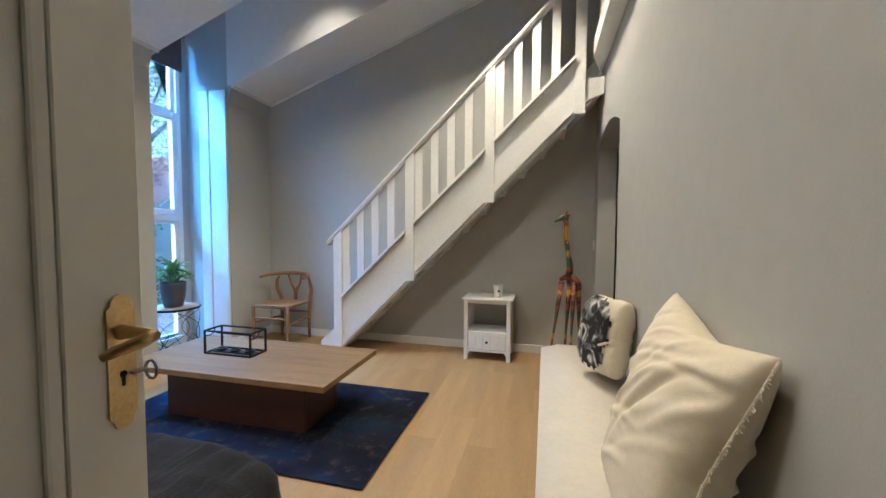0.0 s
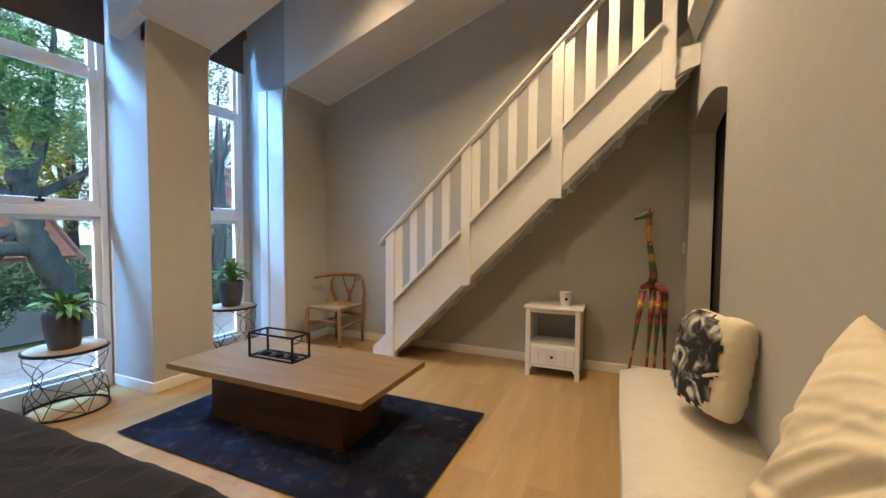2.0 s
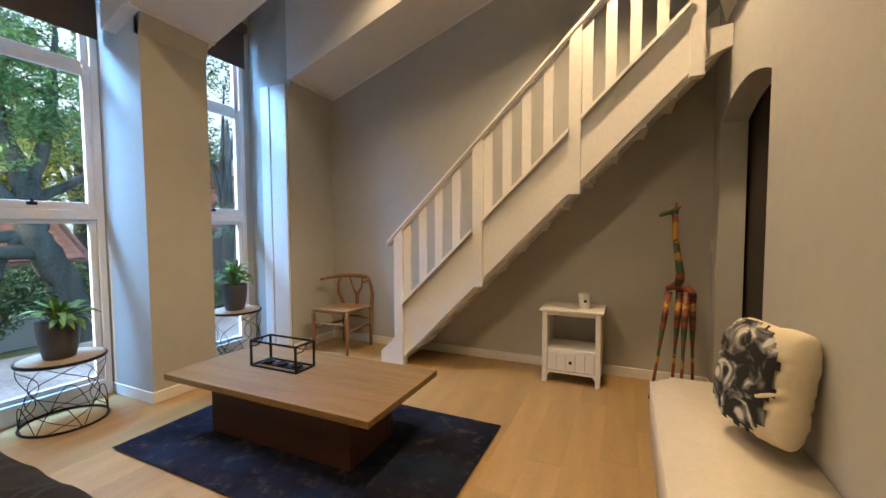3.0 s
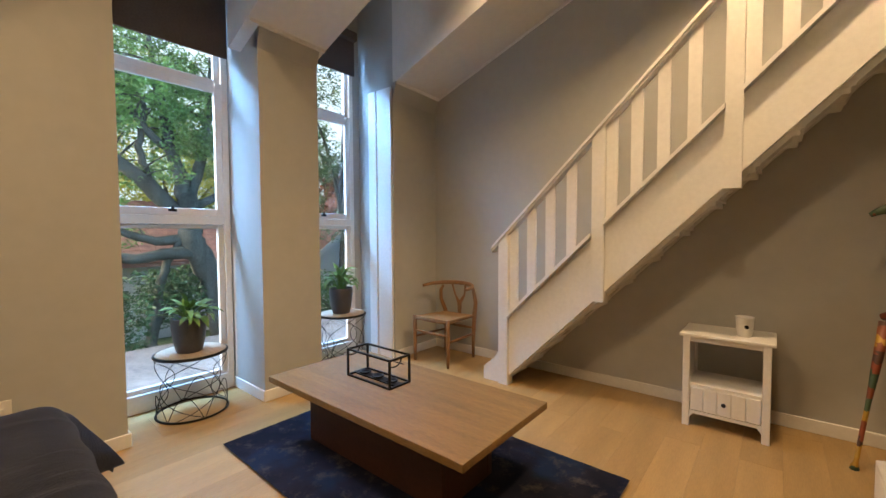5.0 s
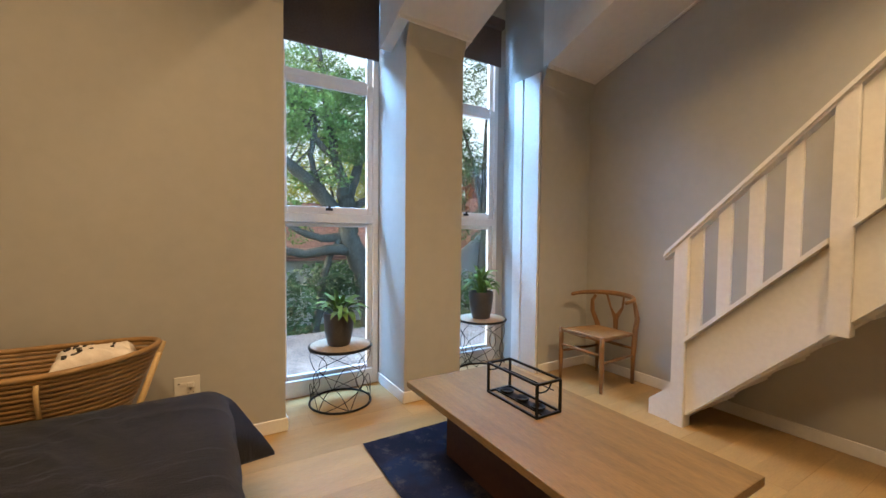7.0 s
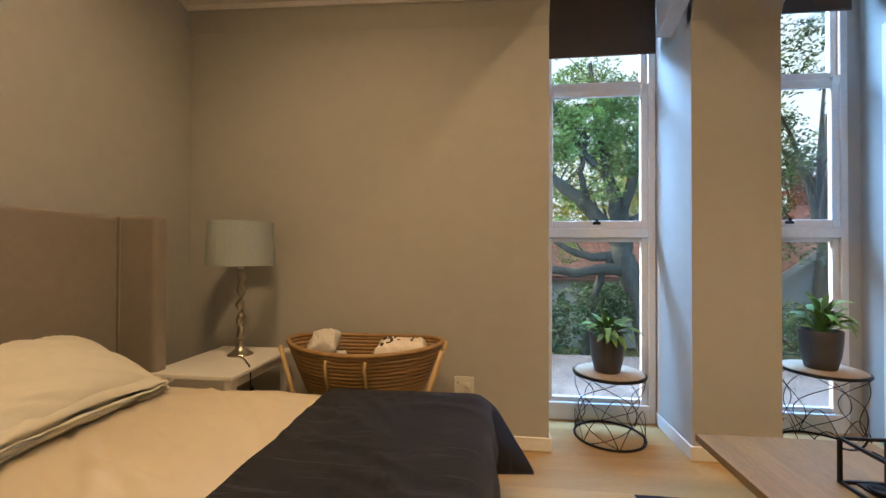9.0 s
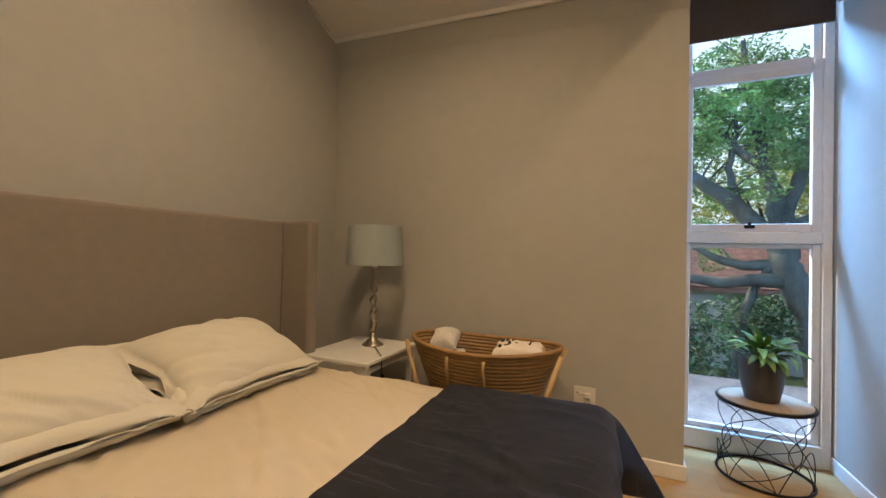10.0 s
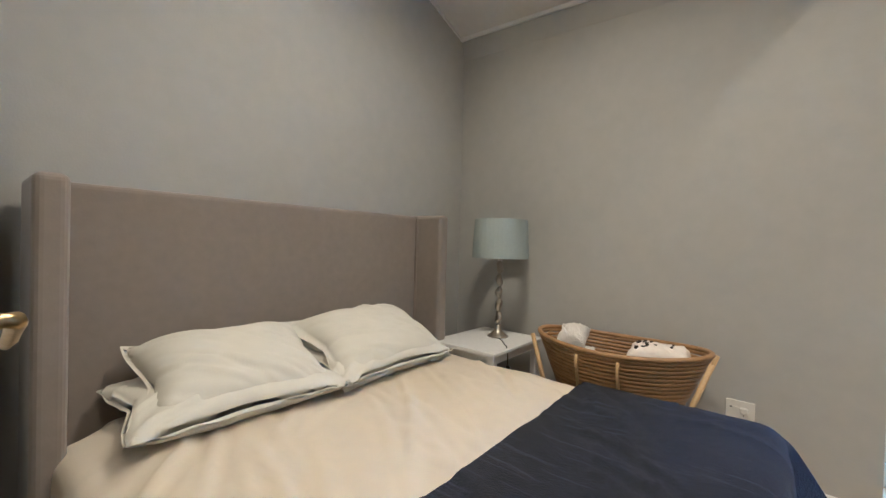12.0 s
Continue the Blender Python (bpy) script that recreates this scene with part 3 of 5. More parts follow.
def pillow_mesh(w, h, t, flange=0.0, seed=0, wrinkle=0.012, n=44, power=2.6, slump=0.0, full=0.42, corner=0.0, angle=35, count=12):
    """A filled pillow in its own xy plane, w by h, t thick, with pointed corners and creases."""
    bm = bmesh.new()
    grid = {}
    made = {1: creases(seed * 10 + 1, count, angle), -1: creases(seed * 10 + 2, count, angle)}
    for side in (1, -1):
        for i in range(n + 1):
            for j in range(n + 1):
                u, v = 2 * i / n - 1, 2 * j / n - 1
                edge = i in (0, n) or j in (0, n)
                if side < 0 and edge:
                    grid[side, i, j] = grid[1, i, j]
                    continue
                fu, fv = max(0, 1 - abs(u) ** power), max(0, 1 - abs(v) ** power)
                inset = 0.13 * (1 - (u * v) ** 2)
                x = u * w / 2 * (1 - inset * (v * v < 1) * (1 - abs(v)) * abs(u) ** 3 - corner * (u * v) ** 2)
                y = v * h / 2 * (1 - inset * (1 - abs(u)) * abs(v) ** 3 - corner * (u * v) ** 2)
                z = t / 2 * (fu * fv) ** full
                z += wrinkle * crease_height(made[side], u, v) * min(1, 3 * (fu * fv) ** 0.5)
                z += 0.45 * wrinkle * noise.noise(Vector((u * 2.2, v * 2.2, seed)))
                if edge:
                    z = 0.4 * wrinkle * noise.noise(Vector((u * 4, v * 4, seed + 5)))
                grid[side, i, j] = bm.verts.new((x, y, side * z - slump * abs(u)))
    for side in (1, -1):
        for i in range(n):
            for j in range(n):
                q = [grid[side, i, j], grid[side, i + 1, j], grid[side, i + 1, j + 1], grid[side, i, j + 1]]
                bm.faces.new(q if side > 0 else q[::-1])
    if flange:
        ring = [(i, 0) for i in range(n)] + [(n, j) for j in range(n)] + [(i, n) for i in range(n, 0, -1)] + [(0, j) for j in range(n, 0, -1)]
        outer = []
        for i, j in ring:
            c = grid[1, i, j].co
            u, v = 2 * i / n - 1, 2 * j / n - 1
            f = flange * (1 + 0.25 * noise.noise(Vector((u * 3, v * 3, seed + 9))))
            dx = math.copysign(f, u) if i in (0, n) else 0
            dy = math.copysign(f, v) if j in (0, n) else 0
            outer.append(bm.verts.new((c.x + dx, c.y + dy, c.z - 0.5 * flange * (1 - abs(u * v)) + 0.8 * flange * noise.noise(Vector((u * 3.5, v * 3.5, seed + 3))))))
        k = len(ring)
        for a in range(k):
            p, q = ring[a], ring[(a + 1) % k]
            bm.faces.new((grid[1, p[0], p[1]], outer[a], outer[(a + 1) % k], grid[1, q[0], q[1]]))
    return bm


def frame_pose(o, x, y):
    """A pose with its origin at o, and its x and y axes along the given directions."""
    x = Vector(x).normalized()
    z = x.cross(Vector(y)).normalized()
    y = z.cross(x)
    return Matrix((x, y, z)).transposed().to_4x4(), Vector(o)


def bed():
    t = thing("bed", (-1.88, 3.74, 0), 0, "double bed with a tall taupe upholstered winged headboard", "bed")
    # local: x across, y towards the foot
    wl, wr = -0.88, 0.86
    f = bmesh.new()
    box(f, (wl, 0.03, 0.05), (wr, 0.13, 1.405), 0.02, 3)
    part("headboard", f, HEADCLOTH, t, "taupe velvet headboard panel", smooth=False)
    for a, c in ((wl - 0.085, wl), (wr, wr + 0.085)):
        part("headboard_wing", bm_box((a, 0.02, 0.03), (c, 0.34, 1.41), 0.025, 4), HEADCLOTH, t, smooth=False)
        part("piping", tube(bmesh.new(), [((a if a > 0 else c), 0.135, 0.1), ((a if a > 0 else c), 0.135, 1.40)], 0.005, 8), HEADCLOTH, t)
    part("bed_base", bm_box((-0.76, 0.13, 0.10), (0.76, 1.90, 0.34), 0.02, 2), HEADCLOTH, t, "taupe upholstered bed base")
    part("mattress", bm_box((-0.76, 0.13, 0.34), (0.76, 1.96, 0.565), 0.05, 4), SHEET, t, "white mattress")
    for x in (-0.7, 0.7):
        for y in (0.25, 1.8):
            part("bed_foot", bm_box((x - 0.03, y - 0.03, 0), (x + 0.03, y + 0.03, 0.10), 0.004, 1, taper=(0.8, 0.8)), DARKWOOD, t)


bed()


def draped(name, x0, x1, y0, y1, z, drop_side, drop_foot, material, label, category, seed, lift=0.0, amp=0.012, folds=0.0, skew=0.0, n=110, round_=0.07):
    """Cloth lying on the bed that falls over its sides; world places."""
    bm = bmesh.new()
    made = creases(int(seed), 46, 62, 0.55, 0.022, 0.5)
    w, h = x1 - x0, y1 - y0
    nx, ny = n, int(n * (h + drop_foot) / (w + 2 * drop_side)) + 2
    rows = []
    for j in range(ny + 1):
        row = []
        for i in range(nx + 1):
            s = -drop_side + (w + 2 * drop_side) * i / nx
            q = (h + drop_foot) * j / ny
            ox = max(0.0, -s, s - w)
            oy = max(0.0, q - h)
            x = x0 + min(max(s, 0), w)
            y = y0 + min(q, h)
            out = math.hypot(ox, oy)
            bendr = min(out, round_ * 1.57) / round_
            px = py = 0.0
            drop = 0.0
            if out > 0:
                dx, dy = (ox * (-1 if s < 0 else 1)) / out, oy / out
                reach = round_ * math.sin(bendr)
                drop = round_ * (1 - math.cos(bendr)) + max(0.0, out - round_ * 1.57)
                flare = (0.55 if s < 0 and oy > 0 else 0.06) * max(0.0, out - round_) + folds * 0.5 * min(1, drop * 4) * math.sin((s + q) * 23 + seed) * (1 if min(ox, oy) == 0 else 0.3)
                px, py = dx * (reach + flare), dy * (reach + flare)
            zz = z + lift - drop
            keep = 1 - min(1, drop * 5)
            r = noise.ridged_multi_fractal(Vector((x * 1.1 + y * 1.3, y * 2.2 - x * 0.6, seed)), 1.0, 2.0, 4, 0.9, 2.0)
            zz += keep * (0.35 * amp * (r - 1.1) + 0.7 * amp * crease_height(made, (x - x0) / w * 2 - 1, (y - y0) / h * 2 - 1) + 0.3 * amp * noise.noise(Vector((x * 4, y * 4, seed))))
            edge = min(1, (w / 2 - abs(x - (x0 + x1) / 2)) / 0.14)
            zz -= keep * 0.035 * (1 - max(0, edge)) ** 2
            yy = y + py + skew * (x - x0) * (1 - min(1, q / h)) + (0.010 * noise.noise(Vector((x * 6, 0, seed))) if j < 3 else 0)
            row.append(bm.verts.new((x + px, yy, max(zz, 0.03))))
        rows.append(row)
    for j in range(ny):
        for i in range(nx):
            bm.faces.new((rows[j][i], rows[j][i + 1], rows[j + 1][i + 1], rows[j + 1][i]))
    bmesh.ops.solidify(bm, geom=bm.faces[:], thickness=-0.006)
    ob = part(name, bm, material, smooth=True)
    return tagged(ob, label, category)


draped("duvet", -2.68, -1.06, 4.02, 5.66, 0.600, 0.26, 0.05, SHEET, "cream cotton duvet cover with soft creases on the bed", "bedding", 4.0, amp=0.025, folds=0.015)
draped("throw_blanket", -2.69, -1.05, 5.075, 5.69, 0.628, 0.34, 0.42, THROW, "dark navy linen throw over the foot of the bed", "throw", 11.0, amp=0.014, folds=0.03, skew=0.02, round_=0.09)


def place_pillow(name, bm, centre, x, y, material, label, category, group=""):
    ob = part(name, bm, material, smooth=True)
    m, o = frame_pose(centre, x, y)
    ob.matrix_world = Matrix.Translation(o) @ m
    return tagged(ob, label, category, group)


def limp(bm, w, h, seed, amp):
    """Lets the hem hang and curl unevenly, and pulls folds in from the corners."""
    for v in bm.verts:
        u, q = v.co.x / (w / 2), v.co.y / (h / 2)
        out = max(0.0, max(abs(u), abs(q)) - 0.9)
        v.co.z += amp * min(1.0, out * 5) * noise.noise(Vector((v.co.x * 7, v.co.y * 7, seed)))
        r = math.hypot(abs(u) - 1, abs(q) - 1)
        if r < 0.9:
            a = math.atan2(abs(q) - 1, abs(u) - 1)
            v.co.z += 0.006 * (1 - r / 0.9) * math.sin(9 * a + seed + 3 * u) * (1 if v.co.z > 0 else -1)
    return bm


for cx, rot, sd, w, h in ((-2.17, 2, 1.0, 0.74, 0.52), (-1.49, -3, 7.0, 0.66, 0.48)):
    c, s = math.cos(radians(rot)), math.sin(radians(rot))
    place_pillow("pillow", limp(pillow_mesh(0.72, 0.46, 0.14, 0.010, sd + 20, 0.014), 0.72, 0.46, sd, 0.010), (cx + 0.02, 4.165, 0.668), (c, s, 0), (-s, c, -0.06), PILLOW, "flat pale cotton pillow lying under another on the bed", "pillow", "bed pillows")
    place_pillow("pillow", limp(pillow_mesh(w - 0.04, h - 0.04, 0.25, 0.016, int(sd), 0.011, n=60, full=0.56, power=3.0, count=26), w, h, sd + 4, 0.012), (cx, 4.145, 0.722), (c, s, 0), (s * 0.9, -c * 0.9, 0.40), PILLOW, "plump pale cream pillow with soft hem against the headboard", "pillow", "bed pillows")


# ---- bench with cushions ----
def bench():
    t = thing("bench", (0.0, 6.5, 0), 0, "long bench with ecru fabric seat along the wall", "bench")
    f = bmesh.new()
    out = []
    for cx, cy, a0 in ((0.13, 1.05, 0), (-0.13, 1.05, 90), (-0.13, -1.05, 180), (0.13, -1.05, 270)):
        for i in range(7):
            a = radians(a0 + 15 * i)
            out.append((cx + 0.105 * math.cos(a), cy + 0.11 * math.sin(a)))
    prism(f, out, "z", 0.24, 0.462)
    edges = [e for e in f.edges if abs(e.verts[0].co.z - e.verts[1].co.z) < 1e-4]
    bmesh.ops.bevel(f, geom=edges, offset=0.035, segments=4, affect="EDGES")
    part("seat", f, BENCHCLOTH, t, smooth=True)
    part("frame", bm_box((-0.2, -1.1, 0.19), (0.2, 1.1, 0.239), 0.004, 1), DARKWOOD, t, "dark timber frame")
    for x in (-0.17, 0.17):
        for y in (-1.05, 0, 1.05):
            part("leg", bm_box((x - 0.02, y - 0.02, 0), (x + 0.02, y + 0.02, 0.19), 0.003, 1, taper=(0.7, 0.7)), DARKWOOD, t)


bench()
def large_cushion():
    t = thing("cushion", (0.105, 5.90, 0.752), 0, "large plain cream cushion with frayed seam leaning on the wall", "cushion", "bench cushions")
    m, o = frame_pose((0, 0, 0), (0.02, -1, -0.06), (0.28, -0.30, 0.90))
    f = pillow_mesh(0.53, 0.61, 0.20, 0.0, 3, 0.0085, n=90, power=2.9, angle=28, count=22)
    for v in f.verts:
        u, q = v.co.x / 0.265, v.co.y / 0.305
        pull = (abs(u) * abs(q)) ** 3
        v.co.x += 0.02 * math.copysign(pull, u)
        v.co.y += 0.022 * math.copysign(pull, q)
        v.co = m @ v.co
    part("cover", f, CUSHION, t, smooth=True)
    # piped seam on the near side with loose threads
    def seam(s):
        q = s / 0.305
        return 0.265 * (1 - 0.13 * (1 - q * q) * (1 - abs(q))) + 0.02 * abs(q) ** 3 + 0.002, s * (1 + 0.07 * abs(q) ** 3)

    rnd = random.Random(6)
    f = tube(bmesh.new(), [m @ Vector((*seam(-0.3 + 0.6 * k / 40), 0.001)) for k in range(41)], 0.0032, 6)
    for k in range(150):
        a = m @ Vector((*seam(-0.29 + 0.58 * k / 149), 0.001))
        c = a + m.to_3x3() @ Vector((rnd.uniform(0.003, 0.009), rnd.uniform(-0.006, 0.006), rnd.uniform(-0.006, 0.008)))
        tube(f, [a, (a + c) / 2 + Vector((0, 0, 0.002)), c], 0.0013, 4)
    part("frayed_seam", f, SHEET, t, "pale frayed threads")


large_cushion()


def face_cushion():
    t = thing("cushion", (0.11, 7.04, 0.71), 0, "cream cushion with ragged grey and black print leaning on the wall", "cushion", "bench cushions")
    m, o = frame_pose((0, 0, 0), (0.38, -0.92, 0.02), (0.16, 0.02, 0.97))
    f = pillow_mesh(0.36, 0.44, 0.17, 0.0, 8, 0.010, power=3.6, corner=0.13)
    for v in f.verts:
        v.co = m @ v.co
    part("cover", f, CUSHION, t, smooth=True)
    # torn outline of the print, a thin layer on the front
    f = bmesh.new()
    n = 26
    rows = {}
    for i in range(n + 1):
        for j in range(n + 1):
            u, v = (i / n * 2 - 1) * 0.86, (j / n * 2 - 1) * 0.92
            fu, fv = 1 - abs(u) ** 3.6, 1 - abs(v) ** 3.6
            z = 0.085 * (fu * fv) ** 0.42 + 0.012
            rows[i, j] = (Vector((u * 0.18 * (1 - 0.13 * (u * v) ** 2) - 0.012, v * 0.22 * (1 - 0.13 * (u * v) ** 2), z - 0.001)), u, v)
    made = {}
    for i in range(n):
        for j in range(n):
            u, v = rows[i, j][1], rows[i, j][2]
            if abs(u / 0.84) ** 3 + abs(v / 0.92) ** 4 + 0.4 * noise.noise(Vector((u * 5, v * 5, 3))) > 0.80:
                continue
            q = []
            for a, c in ((i, j), (i + 1, j), (i + 1, j + 1), (i, j + 1)):
                if (a, c) not in made:
                    made[a, c] = f.verts.new(m @ rows[a, c][0])
                q.append(made[a, c])
            f.faces.new(q)
    part("print", f, PRINT, t, "grey, black and white brush marks", smooth=True)


def print_material():
    m = bpy.data.materials.new("brushed_print")
    m.use_nodes = True
    n, l = m.node_tree.nodes, m.node_tree.links
    tc, a, r = n.new("ShaderNodeTexCoord"), n.new("ShaderNodeTexNoise"), n.new("ShaderNodeValToRGB")
    a.inputs["Scale"].default_value, a.inputs["Detail"].default_value, a.inputs["Distortion"].default_value = 11, 3, 1.2
    l.new(tc.outputs["Object"], a.inputs["Vector"])
    l.new(a.outputs[0], r.inputs[0])
    e = r.color_ramp.elements
    e[0].color, e[0].position, e[1].color, e[1].position = (0.012, 0.012, 0.014, 1), 0.44, (0.62, 0.60, 0.55, 1), 0.62
    e.new(0.50).color = (0.10, 0.10, 0.10, 1)
    e.new(0.57).color = (0.26, 0.255, 0.24, 1)
    l.new(r.outputs[0], n["Principled BSDF"].inputs["Base Color"])
    n["Principled BSDF"].inputs["Roughness"].default_value = 0.9
    return m


PRINT = print_material()
face_cushion()


# ---- coffee table, rug, candle holder ----
def rug():
    f = bmesh.new()
    nx, ny = 60, 40
    x0, x1, y0, y1 = -3.03, -1.06, 6.47, 7.65
    g = [[f.verts.new((x0 + (x1 - x0) * i / nx, y0 + (y1 - y0) * j / ny + 0.02 * (1 - i / nx), 0.012 + 0.0015 * noise.noise(Vector((i * 0.4, j * 0.4, 0))))) for i in range(nx + 1)] for j in range(ny + 1)]
    for j in range(ny):
        for i in range(nx):
            f.faces.new((g[j][i], g[j][i + 1], g[j + 1][i + 1], g[j + 1][i]))
    bmesh.ops.solidify(f, geom=f.faces[:], thickness=0.010)
    tagged(part("rug", f, RUG), "low pile navy blue rug with faded pattern on the oak floor", "rug")


rug()


def coffee_table():
    t = thing("coffee_table", (-2.18, 7.10, 0.013), 0, "low brown timber coffee table on a blue rug", "table")
    part("tabletop", bm_box((-0.75, -0.37, 0.327), (0.76, 0.365, 0.364), 0.003, 2), TABLETOP, t, "brown grained table top")
    for lo, hi in (((-0.50, -0.24, 0), (0.55, -0.20, 0.326)), ((-0.50, 0.12, 0), (0.55, 0.16, 0.326)), ((-0.50, -0.199, 0), (-0.46, 0.119, 0.326)), ((0.51, -0.199, 0), (0.55, 0.119, 0.326))):
        part("base_panel", bm_box(lo, hi, 0.003, 1), TABLEBASE, t, "reddish brown plinth panel")


coffee_table()


def candle_holder():
    t = thing("candle_holder", (-2.365, 7.13, 0.378), 0, "black wire box candle holder on the coffee table", "candle holder")
    w, d, h = 0.19, 0.078, 0.165
    r = 0.0055
    f = bmesh.new()
    for x in (-w, w):
        for y in (-d, d):
            box(f, (x - r, y - r, 0), (x + r, y + r, h))
    for z in (r, h):
        for y in (-d, d):
            box(f, (-w, y - r, z - r), (w, y + r, z + r))
        for x in (-w, w):
            box(f, (x - r, -d, z - r), (x + r, d, z + r))
    part("wire_frame", f, BLACKMETAL, t)
    f = bmesh.new()
    for x in (-w, w):
        tube(f, bend((x, -d, h - 0.035), (x, 0, h - 0.06), (x, d * 0.2, h)), 0.004, 6)
    tube(f, [(-w, d * 0.4, h - 0.045), (w, d * 0.4, h - 0.045)], 0.003, 6)
    part("brace", f, BLACKMETAL, t)
    part("base_tray", bm_box((-w, -0.03, 0.002), (w, 0.03, 0.008)), BLACKMETAL, t)
    for x in (-0.12, 0.0, 0.12):
        part("candle_cup", lathe(bmesh.new(), [(0.028, 0.008), (0.038, 0.018), (0.036, 0.024), (0.026, 0.014)], 20, (x, 0, 0)), BLACKMETAL, t, smooth=True)


candle_holder()


# ---- wishbone chair ----
def wishbone_chair():
    t = thing("armchair", (-3.05, 8.62, 0), 0, "oak wishbone chair with woven cord seat in the corner", "chair")
    # local: faces -y
    fl, fr, bl, br = (-0.21, -0.23), (0.21, -0.23), (-0.17, 0.20), (0.19, 0.20)
    for x, y in (fl, fr):
        part("front_leg", lathe(bmesh.new(), [(0.013, 0), (0.019, 0.15), (0.021, 0.36), (0.016, 0.45)], 14, (x, y, 0)), CHAIRWOOD, t, smooth=True)
    for s, (x, y) in ((-1, bl), (1, br)):
        pts = [(x, y, 0), (x, y + 0.005, 0.25), (x + s * 0.01, y + 0.01, 0.44), (x + s * 0.045, y - 0.02, 0.56), (x + s * 0.035, y - 0.035, 0.66), (x + s * 0.01, y - 0.02, 0.71)]
        part("back_leg", tube(bmesh.new(), pts, [0.014, 0.020, 0.023, 0.020, 0.017, 0.014], 12), CHAIRWOOD, t, smooth=True)
    pts = []
    for i in range(25):
        a = radians(-12 + 204 * i / 24)
        pts.append((0.01 + 0.275 * math.cos(a), 0.0 + 0.21 * math.sin(a), 0.725 + 0.02 * math.sin(a)))
    f = tube(bmesh.new(), pts, [0.015 + 0.007 * math.sin(math.pi * i / 24) for i in range(25)], 12)
    part("arm_rail", f, CHAIRWOOD, t, "bent oak back and arm rail", smooth=True)
    f = bmesh.new()
    tube(f, [(0.0, 0.21, 0.43), (0.0, 0.215, 0.52), (-0.05, 0.215, 0.62), (-0.075, 0.20, 0.725)], 0.010, 8)
    tube(f, [(0.02, 0.21, 0.43), (0.02, 0.215, 0.52), (0.07, 0.215, 0.62), (0.095, 0.20, 0.725)], 0.010, 8)
    prism(f, [(-0.012, 0.44), (0.032, 0.44), (0.034, 0.52), (0.075, 0.64), (0.01, 0.56), (-0.055, 0.64), (-0.014, 0.52)], "y", 0.206, 0.214)
    part("back_splat", f, CHAIRWOOD, t, "Y shaped back splat")
    f = bmesh.new()
    n = 16
    c = [Vector((-0.225, -0.245, 0.44)), Vector((0.225, -0.245, 0.44)), Vector((0.20, 0.215, 0.425)), Vector((-0.18, 0.215, 0.425))]
    for side in (0, 1):
        g = {}
        for i in range(n + 1):
            for j in range(n + 1):
                u, v = i / n, j / n
                p = c[0].lerp(c[1], u).lerp(c[3].lerp(c[2], u), v)
                q = min(abs(u - 0.5), 0.5) * 2, min(abs(v - 0.5), 0.5) * 2
                p.z += -0.018 * (1 - max(q)) + (0.012 if side else -0.014) * (1 - max(q) ** 10)
                p.z += 0.0015 * math.sin(80 * max(q))
                g[i, j] = f.verts.new(p)
        for i in range(n):
            for j in range(n):
                f.faces.new((g[i, j], g[i + 1, j], g[i + 1, j + 1], g[i, j + 1]))
    bmesh.ops.remove_doubles(f, verts=f.verts, dist=0.001)
    part("seat", f, CORD, t, "woven paper cord seat", smooth=True)
    for a, c2, z in ((fl, fr, 0.30), (fl, bl, 0.24), (fr, br, 0.24), (bl, br, 0.30), (fl, bl, 0.42), (fr, br, 0.42), (fl, fr, 0.42)):
        part("stretcher", tube(bmesh.new(), [(a[0], a[1], z), ((a[0] + c2[0]) / 2, (a[1] + c2[1]) / 2, z), (c2[0], c2[1], z)], [0.010, 0.014, 0.010], 8), CHAIRWOOD, t, smooth=True)


wishbone_chair()


# ---- white side table under the stairs ----
def side_table():
    t = thing("bedside_cabinet", (-0.748, 8.70, 0), 0, "white painted cabinet with open shelf and one drawer under the stairs", "cabinet")
    w, d = 0.205, 0.155
    part("tabletop", bm_box((-0.245, -0.185, 0.585), (0.245, 0.185, 0.605), 0.005, 2), WHITE, t)
    for x in (-w, w):
        for y in (-d, d):
            part("leg", bm_box((x - 0.02, y - 0.02, 0), (x + 0.02, y + 0.02, 0.584), 0.003, 1), WHITE, t)
        part("side_panel", bm_box((x - 0.008, -d + 0.02, 0.09), (x + 0.008, d - 0.02, 0.584)), WHITE, t)
    part("shelf", bm_box((-w + 0.009, -d - 0.005, 0.262), (w - 0.009, d, 0.278)), WHITE, t)
    part("top_rail", bm_box((-w + 0.021, -d - 0.012, 0.555), (w - 0.021, -d + 0.008, 0.584)), WHITE, t)
    f = prism(bmesh.new(), [(-w + 0.021, 0.055), (-w + 0.04, 0.085), (w - 0.04, 0.085), (w - 0.021, 0.055), (w - 0.021, 0.105), (-w + 0.021, 0.105)], "y", -d - 0.012, -d + 0.008)
    part("lower_rail", f, WHITE, t)
    dr = part("drawer", bm_box((-w + 0.023, -d - 0.002, 0.107), (w - 0.023, d - 0.03, 0.26), 0.002, 1), WHITE, t)
    for i in range(5):
        x = -w + 0.024 + i * 0.0727
        part("front_board", bm_box((x + 0.001, -d - 0.014, 0.109), (x + 0.0705, -d - 0.0025, 0.258), 0.003, 1), WHITE, dr)
    f = lathe(bmesh.new(), [(0.006, 0), (0.006, 0.012), (0.013, 0.018), (0.011, 0.026), (0.004, 0.029)], 16)
    bmesh.ops.rotate(f, verts=f.verts, matrix=Euler((radians(90), 0, 0)).to_matrix())
    bmesh.ops.translate(f, verts=f.verts, vec=(0, -d - 0.013, 0.185))
    part("knob", f, BLACKMETAL, dr, "small black knob", smooth=True)


side_table()


